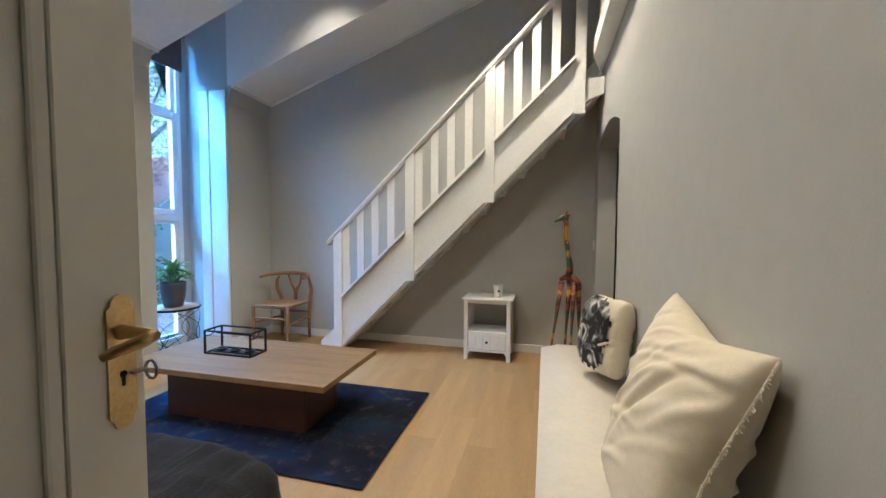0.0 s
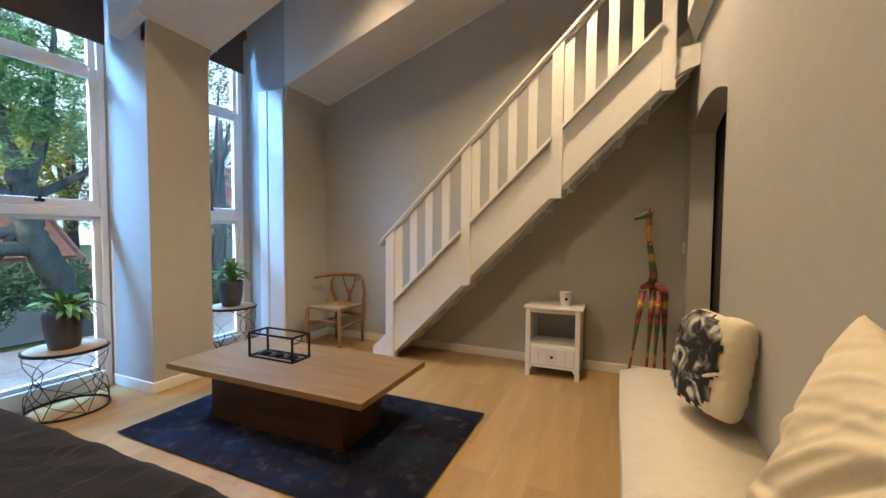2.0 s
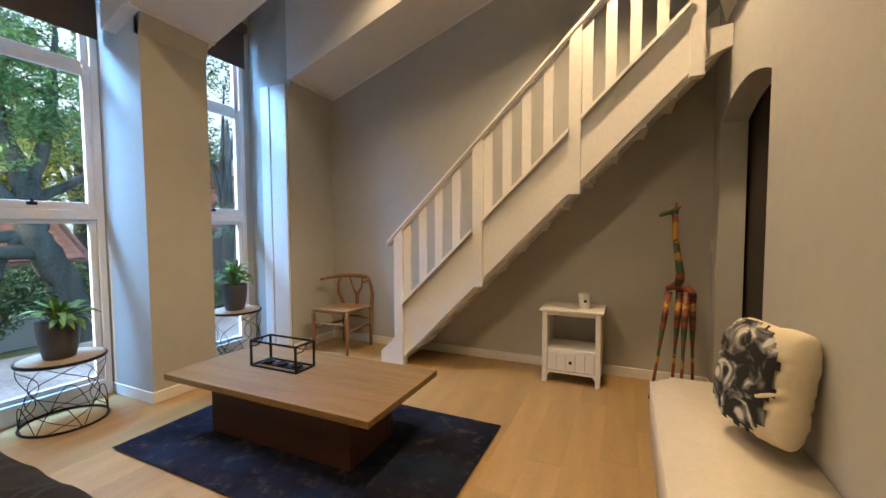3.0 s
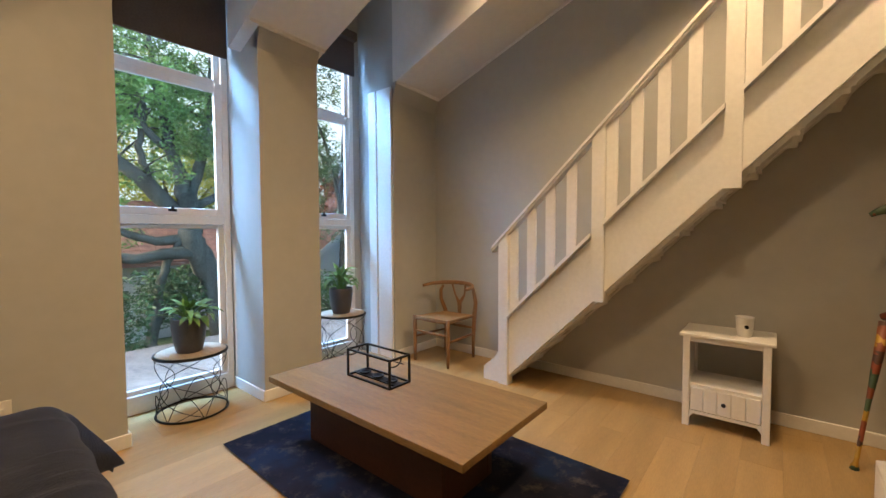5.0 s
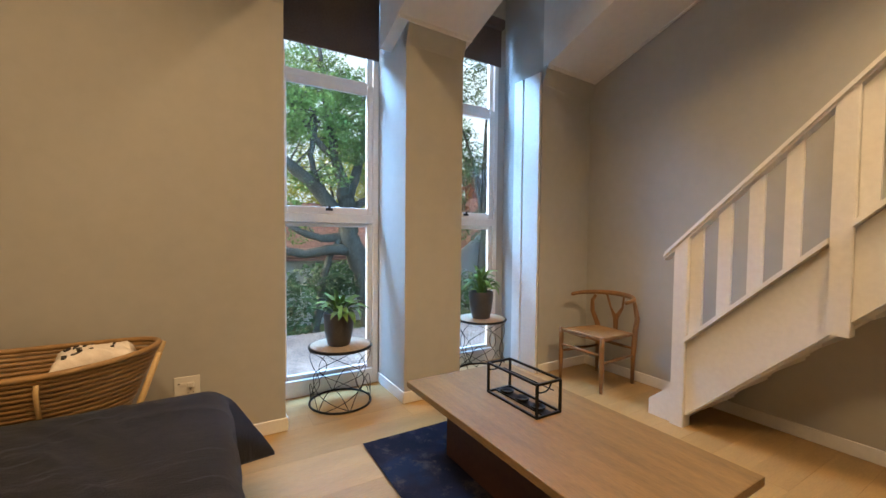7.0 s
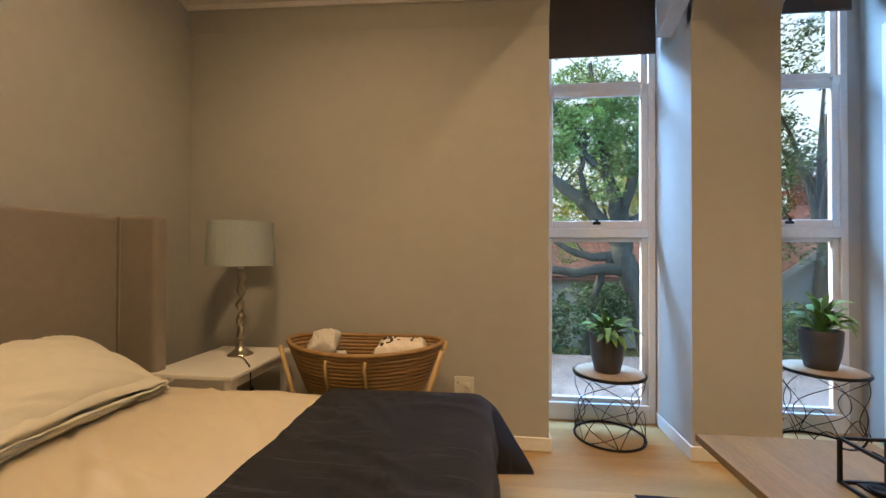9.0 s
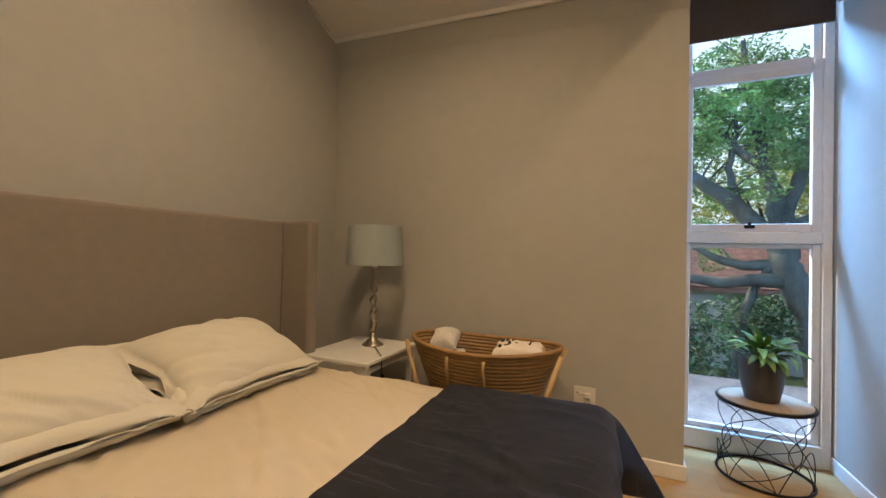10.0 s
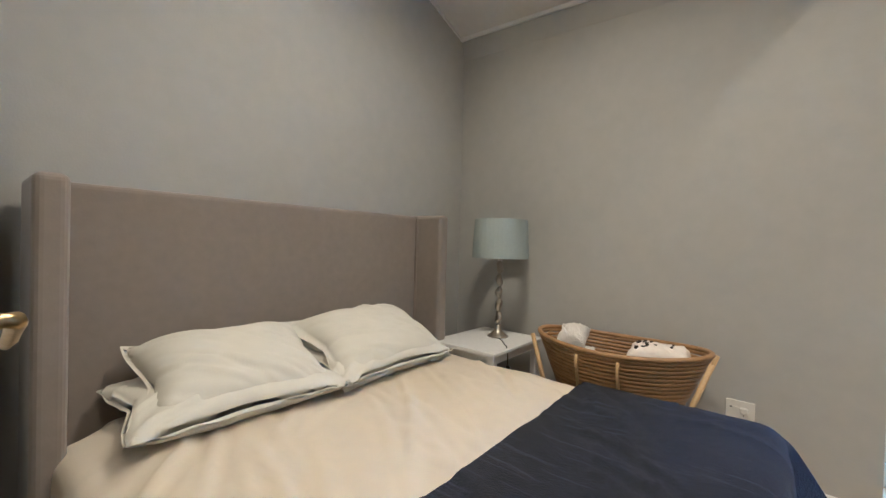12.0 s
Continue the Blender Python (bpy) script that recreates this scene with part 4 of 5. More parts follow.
def mug():
    t = thing("cup", (-0.66, 8.66, 0.605), 0, "white ceramic cup with dark round badge on the white cabinet", "cup")
    part("body", lathe(bmesh.new(), [(0.038, 0), (0.040, 0.004), (0.049, 0.118), (0.051, 0.122), (0.047, 0.122), (0.040, 0.02), (0.001, 0.015)], 30), CERAMIC, t, smooth=True)
    f = lathe(bmesh.new(), [(0.012, 0), (0.012, 0.002)], 20)
    bmesh.ops.rotate(f, verts=f.verts, matrix=Euler((radians(90), 0, 0)).to_matrix())
    bmesh.ops.translate(f, verts=f.verts, vec=(0.012, -0.0435, 0.065))
    part("badge", f, BLACKMETAL, t)


mug()


# ---- painted giraffe figure ----
def giraffe():
    bm = bmesh.new()
    tube(bm, [(0.01, 0, 0.80), (0.02, 0, 0.92), (0.0, 0, 1.06), (-0.02, 0, 1.20), (-0.02, 0, 1.33), (-0.035, 0, 1.385)], [0.036, 0.028, 0.022, 0.020, 0.020, 0.021], 14)
    tube(bm, [(-0.06, 0.05, 0.80), (-0.01, 0.02, 0.83), (0.05, -0.01, 0.83), (0.10, -0.03, 0.78), (0.11, -0.03, 0.74)], [0.018, 0.028, 0.031, 0.026, 0.016], 14)
    tube(bm, [(0.0, 0, 1.375), (-0.05, 0, 1.385), (-0.10, 0, 1.36), (-0.125, 0, 1.345)], [0.022, 0.030, 0.018, 0.012], 12)
    for s in (-1, 1):
        tube(bm, [(-0.02, s * 0.02, 1.39), (-0.015, s * 0.028, 1.44)], [0.006, 0.004], 6)
        tube(bm, [(-0.01, s * 0.03, 1.39), (0.012, s * 0.05, 1.41)], [0.010, 0.003], 6)
    for a, c in (((-0.05, 0.03, 0.78), (-0.16, -0.10, 0.0)), ((0.02, 0.0, 0.80), (-0.015, 0.05, 0.0)), ((0.06, -0.02, 0.79), (0.03, -0.08, 0.0)), ((0.10, 0.0, 0.76), (0.13, 0.10, 0.0))):
        a, c = Vector(a), Vector(c)
        tube(bm, [a, a.lerp(c, 0.35), a.lerp(c, 0.55), a.lerp(c, 0.95), c + Vector((0, 0, 0.02)), c], [0.026, 0.018, 0.011, 0.011, 0.018, 0.020], 12)
    ob = part("giraffe_figure", bm, GIRAFFE, smooth=True)
    ob.location = (-0.015, 8.62, 0)
    tagged(ob, "tall carved giraffe painted in red, yellow and green bands", "figurine")


def banded():
    m = bpy.data.materials.new("painted_bands")
    m.use_nodes = True
    n, l = m.node_tree.nodes, m.node_tree.links
    b = n["Principled BSDF"]
    b.inputs["Roughness"].default_value = 0.5
    tc, mp, v, r, cr = n.new("ShaderNodeTexCoord"), n.new("ShaderNodeMapping"), n.new("ShaderNodeTexWhiteNoise"), n.new("ShaderNodeMath"), n.new("ShaderNodeValToRGB")
    sep, wob, add = n.new("ShaderNodeSeparateXYZ"), n.new("ShaderNodeTexVoronoi"), n.new("ShaderNodeMath")
    l.new(tc.outputs["Object"], sep.inputs[0])
    wob.inputs["Scale"].default_value = 26
    l.new(tc.outputs["Object"], wob.inputs["Vector"])
    add.operation = "MULTIPLY_ADD"
    add.inputs[1].default_value = 22
    l.new(sep.outputs[2], add.inputs[0])
    l.new(wob.outputs["Color"], add.inputs[2])
    r.operation = "FLOOR"
    l.new(add.outputs[0], r.inputs[0])
    v.noise_dimensions = "1D"
    l.new(r.outputs[0], v.inputs["W"])
    cr.color_ramp.interpolation = "CONSTANT"
    cols = [(0.22, 0.05, 0.02), (0.38, 0.20, 0.02), (0.03, 0.07, 0.035), (0.20, 0.05, 0.02), (0.05, 0.09, 0.05), (0.06, 0.025, 0.015), (0.42, 0.24, 0.03)]
    cr.color_ramp.elements[0].color = (*cols[0], 1)
    cr.color_ramp.elements[1].position, cr.color_ramp.elements[1].color = 0.86, (*cols[6], 1)
    for i in range(1, 6):
        cr.color_ramp.elements.new(i / 7).color = (*cols[i], 1)
    l.new(v.outputs["Value"], cr.inputs[0])
    l.new(cr.outputs[0], b.inputs["Base Color"])
    return m


GIRAFFE = banded()
giraffe()


# ---- wire stools with potted plants ----
def wire_stool(place, height, radius):
    t = thing("wire_stool", place, 0, "round wire drum side table with pale wooden top by a window", "side table", "wire side tables")
    part("tabletop", lathe(bmesh.new(), [(radius - 0.008, -0.010), (radius - 0.006, 0.0), (0.0, 0.001)], 40, (0, 0, height - 0.001)), STOOLWOOD, t, "pale veneer round top")
    ring = [(radius * math.cos(a), radius * math.sin(a)) for a in [2 * math.pi * i / 40 for i in range(40)]]
    part("top_rim", tube(bmesh.new(), [(x, y, height - 0.012) for x, y in ring], 0.0105, 8, True), BLACKMETAL, t, smooth=True)
    part("base_ring", tube(bmesh.new(), [(x, y, 0.008) for x, y in ring], 0.008, 8, True), BLACKMETAL, t, smooth=True)
    for i in range(8):
        pts = []
        for k in range(25):
            u = k / 24
            a = 2 * math.pi * i / 8 + 1.35 * math.sin(math.pi * u) * (1 if i % 2 else -1)
            bulge = radius * (0.985 - 0.02 * math.sin(math.pi * u))
            pts.append((bulge * math.cos(a), bulge * math.sin(a), 0.012 + u * (height - 0.03)))
        part("wire", tube(bmesh.new(), pts, 0.0026, 6), BLACKMETAL, t)
    for i in range(6):
        pts = []
        for k in range(21):
            u = k / 20
            a = 2 * math.pi * (i + 0.5) / 6 + 0.5 * (2 * u - 1)
            pts.append((radius * 0.98 * math.cos(a), radius * 0.98 * math.sin(a), 0.012 + 0.16 * math.sin(math.pi * u)))
        part("wire", tube(bmesh.new(), pts, 0.0026, 6), BLACKMETAL, t)


wire_stool((-3.71, 6.56, 0), 0.435, 0.222)
wire_stool((-3.72, 7.86, 0), 0.50, 0.215)


def leaf_mesh(length, width, droop):
    bm = bmesh.new()
    prev = None
    n = 9
    for i in range(n):
        u = i / (n - 1)
        w = width * math.sin(math.pi * min(1, u * 0.97 + 0.03)) ** 0.75 * (1 - 0.3 * u)
        x = length * (u - droop * 0.25 * u * u)
        z = length * (0.35 * u - droop * u * u)
        cur = [bm.verts.new((x, -w, z + 0.25 * w)), bm.verts.new((x, 0, z)), bm.verts.new((x, w, z + 0.25 * w))]
        if prev:
            for k in range(2):
                bm.faces.new((prev[k], prev[k + 1], cur[k + 1], cur[k]))
        prev = cur
    return bm


LEAVES = [mesh_of("leaf", leaf_mesh(0.17, 0.026, 0.55), LEAF, True), mesh_of("leaf", leaf_mesh(0.15, 0.03, 0.8), LEAF, True), mesh_of("leaf", leaf_mesh(0.12, 0.022, 0.2), LEAF, True)]


def pot_plant(place, tall, seed, label):
    rnd = random.Random(seed)
    t = thing("potted_plant", place, 0, label, "plant", "potted plants")
    part("pot", lathe(bmesh.new(), [(0.072, 0), (0.08, 0.004), (0.098, 0.08), (0.108, 0.17), (0.111, 0.238), (0.108, 0.243), (0.100, 0.238), (0.098, 0.21), (0.0, 0.205)], 36), POT, t, "dark grey ceramic pot", smooth=True)
    part("soil", lathe(bmesh.new(), [(0.097, 0.206), (0.095, 0.214), (0.0, 0.218)], 20), SOIL, t)
    f = bmesh.new()
    spots = []
    for i in range(62):
        a = rnd.uniform(0, 2 * math.pi)
        lean = rnd.uniform(0.0, 1.0) ** 0.8
        h = rnd.uniform(0.05, tall) * (1 - 0.45 * lean)
        r = 0.02 + 0.075 * lean
        p = Vector((r * math.cos(a), r * math.sin(a), 0.215 + h))
        tube(f, bend((0.3 * p.x, 0.3 * p.y, 0.21), (0.5 * p.x, 0.5 * p.y, 0.21 + h * 0.6), p, 5), 0.0022, 5)
        spots.append((p, a, lean))
    part("stems", f, LEAF, t)
    for i, (p, a, lean) in enumerate(spots):
        ob = new("leaf", LEAVES[i % 3])
        ob.parent = t
        s = rnd.uniform(0.6, 1.0)
        ob.matrix_local = Matrix.Translation(p) @ Euler((rnd.uniform(-0.5, 0.5), -1.15 + 1.15 * lean + rnd.uniform(-0.2, 0.2), a + rnd.uniform(-0.5, 0.5)), "XYZ").to_matrix().to_4x4() @ Matrix.Scale(s, 4)


pot_plant((-3.70, 6.545, 0.435), 0.13, 5, "bushy green plant in dark grey pot on a wire side table")
pot_plant((-3.72, 7.85, 0.50), 0.20, 8, "upright green plant in dark grey pot on a wire side table")


# ---- bedside ----
def nightstand():
    t = thing("nightstand", (-3.03, 4.27, 0), 0, "white painted nightstand between bed and wall", "nightstand")
    x0, x1, y0, y1 = -0.33, 0.28, -0.24, 0.24
    part("tabletop", bm_box((x0, y0, 0.582), (x1, y1, 0.606), 0.005, 2), WHITE, t)
    for x in (x0 + 0.035, x1 - 0.035):
        for y in (y0 + 0.035, y1 - 0.035):
            part("leg", bm_box((x - 0.022, y - 0.022, 0), (x + 0.022, y + 0.022, 0.581), 0.003, 1), WHITE, t)
    part("apron", bm_box((x0 + 0.06, y1 - 0.05, 0.53), (x1 - 0.06, y1 - 0.03, 0.581)), WHITE, t)
    part("shelf", bm_box((x0 + 0.03, y0 + 0.03, 0.18), (x1 - 0.03, y1 - 0.03, 0.20)), WHITE, t)
    part("side_panel", bm_box((x1 - 0.05, y0 + 0.06, 0.2), (x1 - 0.035, y1 - 0.06, 0.581)), WHITE, t)
    part("back_panel", bm_box((x0 + 0.06, y0 + 0.03, 0.2), (x1 - 0.06, y0 + 0.045, 0.581)), WHITE, t)


nightstand()


def table_lamp():
    t = thing("table_lamp", (-3.16, 4.28, 0.606), 0, "unlit table lamp with pale shade and twisted nickel stem", "lamp")
    part("foot", lathe(bmesh.new(), [(0.072, 0), (0.072, 0.006), (0.055, 0.016), (0.028, 0.04), (0.018, 0.07), (0.014, 0.085)], 32), NICKEL, t, smooth=True)
    prof = []
    for i in range(61):
        u = i / 60
        prof.append((0.009 + 0.016 * abs(math.sin(u * math.pi * 5)) ** 0.8 + 0.002 * math.sin(u * 40), 0.085 + u * 0.43))
    f = lathe(bmesh.new(), prof, 20)
    for v in f.verts:
        a = v.co.z * 60
        v.co.x, v.co.y = v.co.x + 0.004 * math.cos(a), v.co.y + 0.004 * math.sin(a)
    part("stem", f, NICKEL, t, smooth=True)
    f = bmesh.new()
    n = 40
    rings = []
    for r, z in ((0.190, 0.535), (0.186, 0.66), (0.177, 0.795), (0.174, 0.795), (0.183, 0.66), (0.187, 0.535)):
        rings.append([f.verts.new((r * math.cos(2 * math.pi * i / n), r * math.sin(2 * math.pi * i / n), z)) for i in range(n)])
    for p, q in zip(rings, rings[1:] + rings[:1]):
        for i in range(n):
            f.faces.new((p[i], p[(i + 1) % n], q[(i + 1) % n], q[i]))
    part("shade", f, SHADE, t, "pale grey green drum shade", smooth=False)
    part("bulb_holder", lathe(bmesh.new(), [(0.016, 0.515), (0.016, 0.58), (0.028, 0.62), (0.02, 0.66)], 16), PLASTIC, t)
    pts = bend((0.07, 0.02, 0.004), (0.2, 0.12, 0.012), (0.335, 0.16, 0.006), 10)
    f = tube(bmesh.new(), [*pts, Vector((0.345, 0.17, -0.03)), Vector((0.345, 0.175, -0.2))], 0.0028, 6)
    box(f, (0.335, 0.165, -0.17), (0.355, 0.185, -0.10), 0.004, 1)
    for v in f.verts:
        x = v.co.x
        v.co.x = x * 0.7
        v.co.y = v.co.y * 1.2 if x < 0.3 else v.co.y * 1.29
    part("cord", f, BLACKMETAL, t, "thin dark cord with inline switch")


table_lamp()


def bassinet():
    t = thing("bassinet", (-3.14, 5.06, 0), 0, "oval honey rattan bassinet on a low stand by the wall", "bassinet")
    n = 44

    def oval(z):
        u = (z - 0.38) / 0.30
        return 0.19 + 0.07 * u, 0.30 + 0.14 * u

    for i in range(15):
        z = 0.385 + i * 0.0205
        a, c = oval(z)
        dip = 0.0
        pts = [(a * math.cos(q), c * math.sin(q), z + 0.03 * (abs(math.sin(q)) ** 2) * (z - 0.38) / 0.3 + dip) for q in [2 * math.pi * k / n for k in range(n)]]
        part("coil", tube(bmesh.new(), pts, 0.0098, 8, True), RATTAN, t, smooth=True)
    a, c = oval(0.69)
    part("rim", tube(bmesh.new(), [(a * math.cos(q), c * math.sin(q), 0.692 + 0.03 * math.sin(q) ** 2) for q in [2 * math.pi * k / n for k in range(n)]], 0.013, 10, True), RATTAN, t, smooth=True)
    f = bmesh.new()
    a, c = oval(0.385)
    prism(f, [(a * math.cos(q), c * math.sin(q)) for q in [2 * math.pi * k / n for k in range(n)]], "z", 0.375, 0.39)
    part("bottom", f, RATTAN, t)
    for sx in (-1, 1):
        for y in (-0.13, 0.08):
            a1, c1 = oval(0.45)
            a2, c2 = oval(0.66)
            kx1, kx2 = math.sqrt(max(0, 1 - (y / c1) ** 2)), math.sqrt(max(0, 1 - (y / c2) ** 2))
            part("handle", tube(bmesh.new(), [(sx * (a1 * kx1 + 0.012), y, 0.45), (sx * (a2 * kx2 + 0.016), y, 0.63), (sx * (a2 * kx2 + 0.006), y, 0.665)], 0.009, 8), RATTANPALE, t, smooth=True)
    for sy in (-1, 1):
        for sx in (-1, 1):
            part("stand_leg", tube(bmesh.new(), [(sx * 0.11, sy * 0.455, 0.70), (sx * 0.13, sy * 0.36, 0.42), (sx * 0.20, sy * 0.22, 0.01)], 0.013, 8), RATTANPALE, t, smooth=True)
        part("stand_rail", tube(bmesh.new(), [(-0.14, sy * 0.34, 0.36), (0.14, sy * 0.34, 0.36)], 0.011, 8), RATTANPALE, t)
    part("stand_rail", tube(bmesh.new(), [(0, -0.34, 0.355), (0, 0.34, 0.355)], 0.011, 8), RATTANPALE, t)
    # mattress pad
    a, c = oval(0.44)
    part("pad", prism(bmesh.new(), [((a - 0.03) * math.cos(q), (c - 0.03) * math.sin(q)) for q in [2 * math.pi * k / n for k in range(n)]], "z", 0.391, 0.47), TOWEL, t, "white mattress pad")


bassinet()
SPOTTED = mat("cream_cloth_with_dark_print", (0.74, 0.68, 0.60), 0.9, scale=9, vary=0.03, bump=0.3, tint=(0.70, 0.62, 0.55))
f = pillow_mesh(0.22, 0.17, 0.13, 0, 2.2, 0.012, n=26)
for v in f.verts:
    v.co.z += 0.07
o = tagged(part("towel", f, TOWEL, smooth=True), "folded white towel lying in the rattan bassinet", "towel")
o.location, o.rotation_euler = (-3.20, 4.80, 0.62), (0.1, 0.25, 0.2)
f = pillow_mesh(0.24, 0.20, 0.06, 0, 6.2, 0.010, n=26)
o = tagged(part("towel", f, TOWEL, smooth=True), "white cloth under the towel in the bassinet", "towel")
o.location, o.rotation_euler = (-3.14, 4.86, 0.60), (0.0, 0.1, 0.5)


def print_cloth():
    t = thing("baby_blanket", (-3.15, 5.27, 0.655), 8, "folded cream blanket with small dark print in the bassinet", "blanket")
    f = pillow_mesh(0.26, 0.30, 0.14, 0, 9.2, 0.010, n=26, power=5)
    part("cloth", f, SPOTTED, t, smooth=True)
    rnd = random.Random(4)
    for i in range(16):
        x, y = rnd.uniform(-0.10, 0.10), rnd.uniform(-0.12, 0.12)
        z = 0.07 * ((1 - abs(x / 0.13) ** 5) * (1 - abs(y / 0.15) ** 5)) ** 0.42 + 0.004
        g = bmesh.new()
        k = rnd.randint(4, 6)
        prism(g, [(x + rnd.uniform(0.006, 0.013) * math.cos(2 * math.pi * j / k + i), y + rnd.uniform(0.005, 0.012) * math.sin(2 * math.pi * j / k + i)) for j in range(k)], "z", z - 0.006, z + 0.002)
        part("printed_mark", g, DARKWOOD, t)


print_cloth()


def socket(name, place, normal_x, w, h, label, kind):
    t = thing(name, place, 0, label, "socket")
    s = normal_x
    part("plate", bm_box((min(0, s * 0.009), -w / 2, -h / 2), (max(0, s * 0.009), w / 2, h / 2), 0.003, 2), PLASTIC, t)
    if kind == "socket":
        part("rocker_switch", bm_box((0.009, -0.035, 0.012), (0.013, -0.005, 0.03), 0.001, 1), PLASTIC, t)
        part("plug_adapter", bm_box((0.009, 0.0, 0.0), (0.026, 0.034, 0.03), 0.005, 2), PLASTIC, t)
        g = bmesh.new()
        for y, z in ((0.016, -0.012), (0.004, -0.03), (0.028, -0.03)):
            lathe(g, [(0.003, 0), (0.003, 0.001)], 10)
            for v in g.verts:
                if v.co.x < 0.0089 and abs(v.co.x) < 0.0041 and v.co.z < 0.002 and not v.tag:
                    v.co = Vector((0.0092 + v.co.z, y + v.co.x, z + v.co.y))
                    v.tag = True
        part("pin_holes", g, BLACKMETAL, t)
        g = bmesh.new()
        box(g, (0.009, -0.045, 0.022), (0.0098, -0.012, 0.028))
        part("mark", g, BLACKMETAL, t)
    else:
        part("rocker_switch", bm_box((-0.013, -0.012, -0.012), (-0.009, 0.012, 0.012), 0.001, 1), PLASTIC, t)


socket("wall_socket", (WALL_X, 5.607, 0.378), 1, 0.125, 0.125, "white square power socket low on the grey wall", "socket")
socket("light_switch", (RIGHT_X, 8.86, 1.12), -1, 0.05, 0.10, "small white light switch on the grey wall", "switch")


# ---- outside ----
def ground():
    bm = bmesh.new()
    n = 60
    g = {}
    for i in range(n + 1):
        for j in range(n + 1):
            u, v = i / n * 2 - 1, j / n * 2 - 1
            x, y = -4 + 400 * u ** 3, 6 + 400 * v ** 3
            z = -0.22
            if x < -6:
                z -= min(1.0, (-6 - x) * 0.16)
            g[i, j] = bm.verts.new((x, y, z))
    for i in range(n):
        for j in range(n):
            bm.faces.new((g[i, j], g[i + 1, j], g[i + 1, j + 1], g[i, j + 1]))
    structure("ground", bm, GRASS, "garden ground falling away from the windows", True)
    structure("pavement", bm_box((-6.3, 2, -0.21), (-4.13, 12, -0.10)), PAVING, "grey paved strip outside the windows")


ground()


def leaf_cloud(name, blobs, count, size, material, seed, label, category, parent=None):
    """Many small bent leaves around branch ends."""
    rnd = random.Random(seed)
    verts, faces = [], []
    for cx, cy, cz, rx, rz in blobs:
        for _ in range(count):
            d = Vector((rnd.gauss(0, 1), rnd.gauss(0, 1), rnd.gauss(0, 1))).normalized() * rnd.uniform(0.45, 1) ** 0.6
            p = Vector((cx + d.x * rx, cy + d.y * rx, cz + d.z * rz))
            a = Vector((rnd.gauss(0, 1), rnd.gauss(0, 1), rnd.gauss(0, 0.6))).normalized()
            c = a.cross(Vector((rnd.gauss(0, 1), rnd.gauss(0, 1), rnd.gauss(0, 1)))).normalized()
            s = size * rnd.uniform(0.6, 1.3)
            k = len(verts)
            verts += [p - a * s, p + c * s * 0.35, p + a * s, p - c * s * 0.35]
            faces.append((k, k + 1, k + 2, k + 3))
    me = bpy.data.meshes.new(name)
    me.from_pydata([tuple(v) for v in verts], [], faces)
    me.materials.append(material)
    ob = new(name, me)
    if parent:
        ob.parent = parent
        return tagged(ob, label, kind="stuff")
    return tagged(ob, label, category, kind="stuff")


def limb(points, radii, seed):
    bm = bmesh.new()
    pts, rs = [], []
    for (a, b2), (ra, rb) in zip(zip(points, points[1:]), zip(radii, radii[1:])):
        a, b2 = Vector(a), Vector(b2)
        for i in range(5):
            u = i / 5
            pts.append(a.lerp(b2, u) + Vector((noise.noise(a * 3 + Vector((u * 3, seed, 0))), noise.noise(a * 3 + Vector((u * 3, 0, seed))), 0)) * 0.05)
            rs.append((ra + (rb - ra) * u) * (1 + 0.12 * noise.noise(Vector((i, seed, a.z)))))
    pts.append(Vector(points[-1]))
    rs.append(radii[-1])
    return tube(bm, pts, rs, 12)


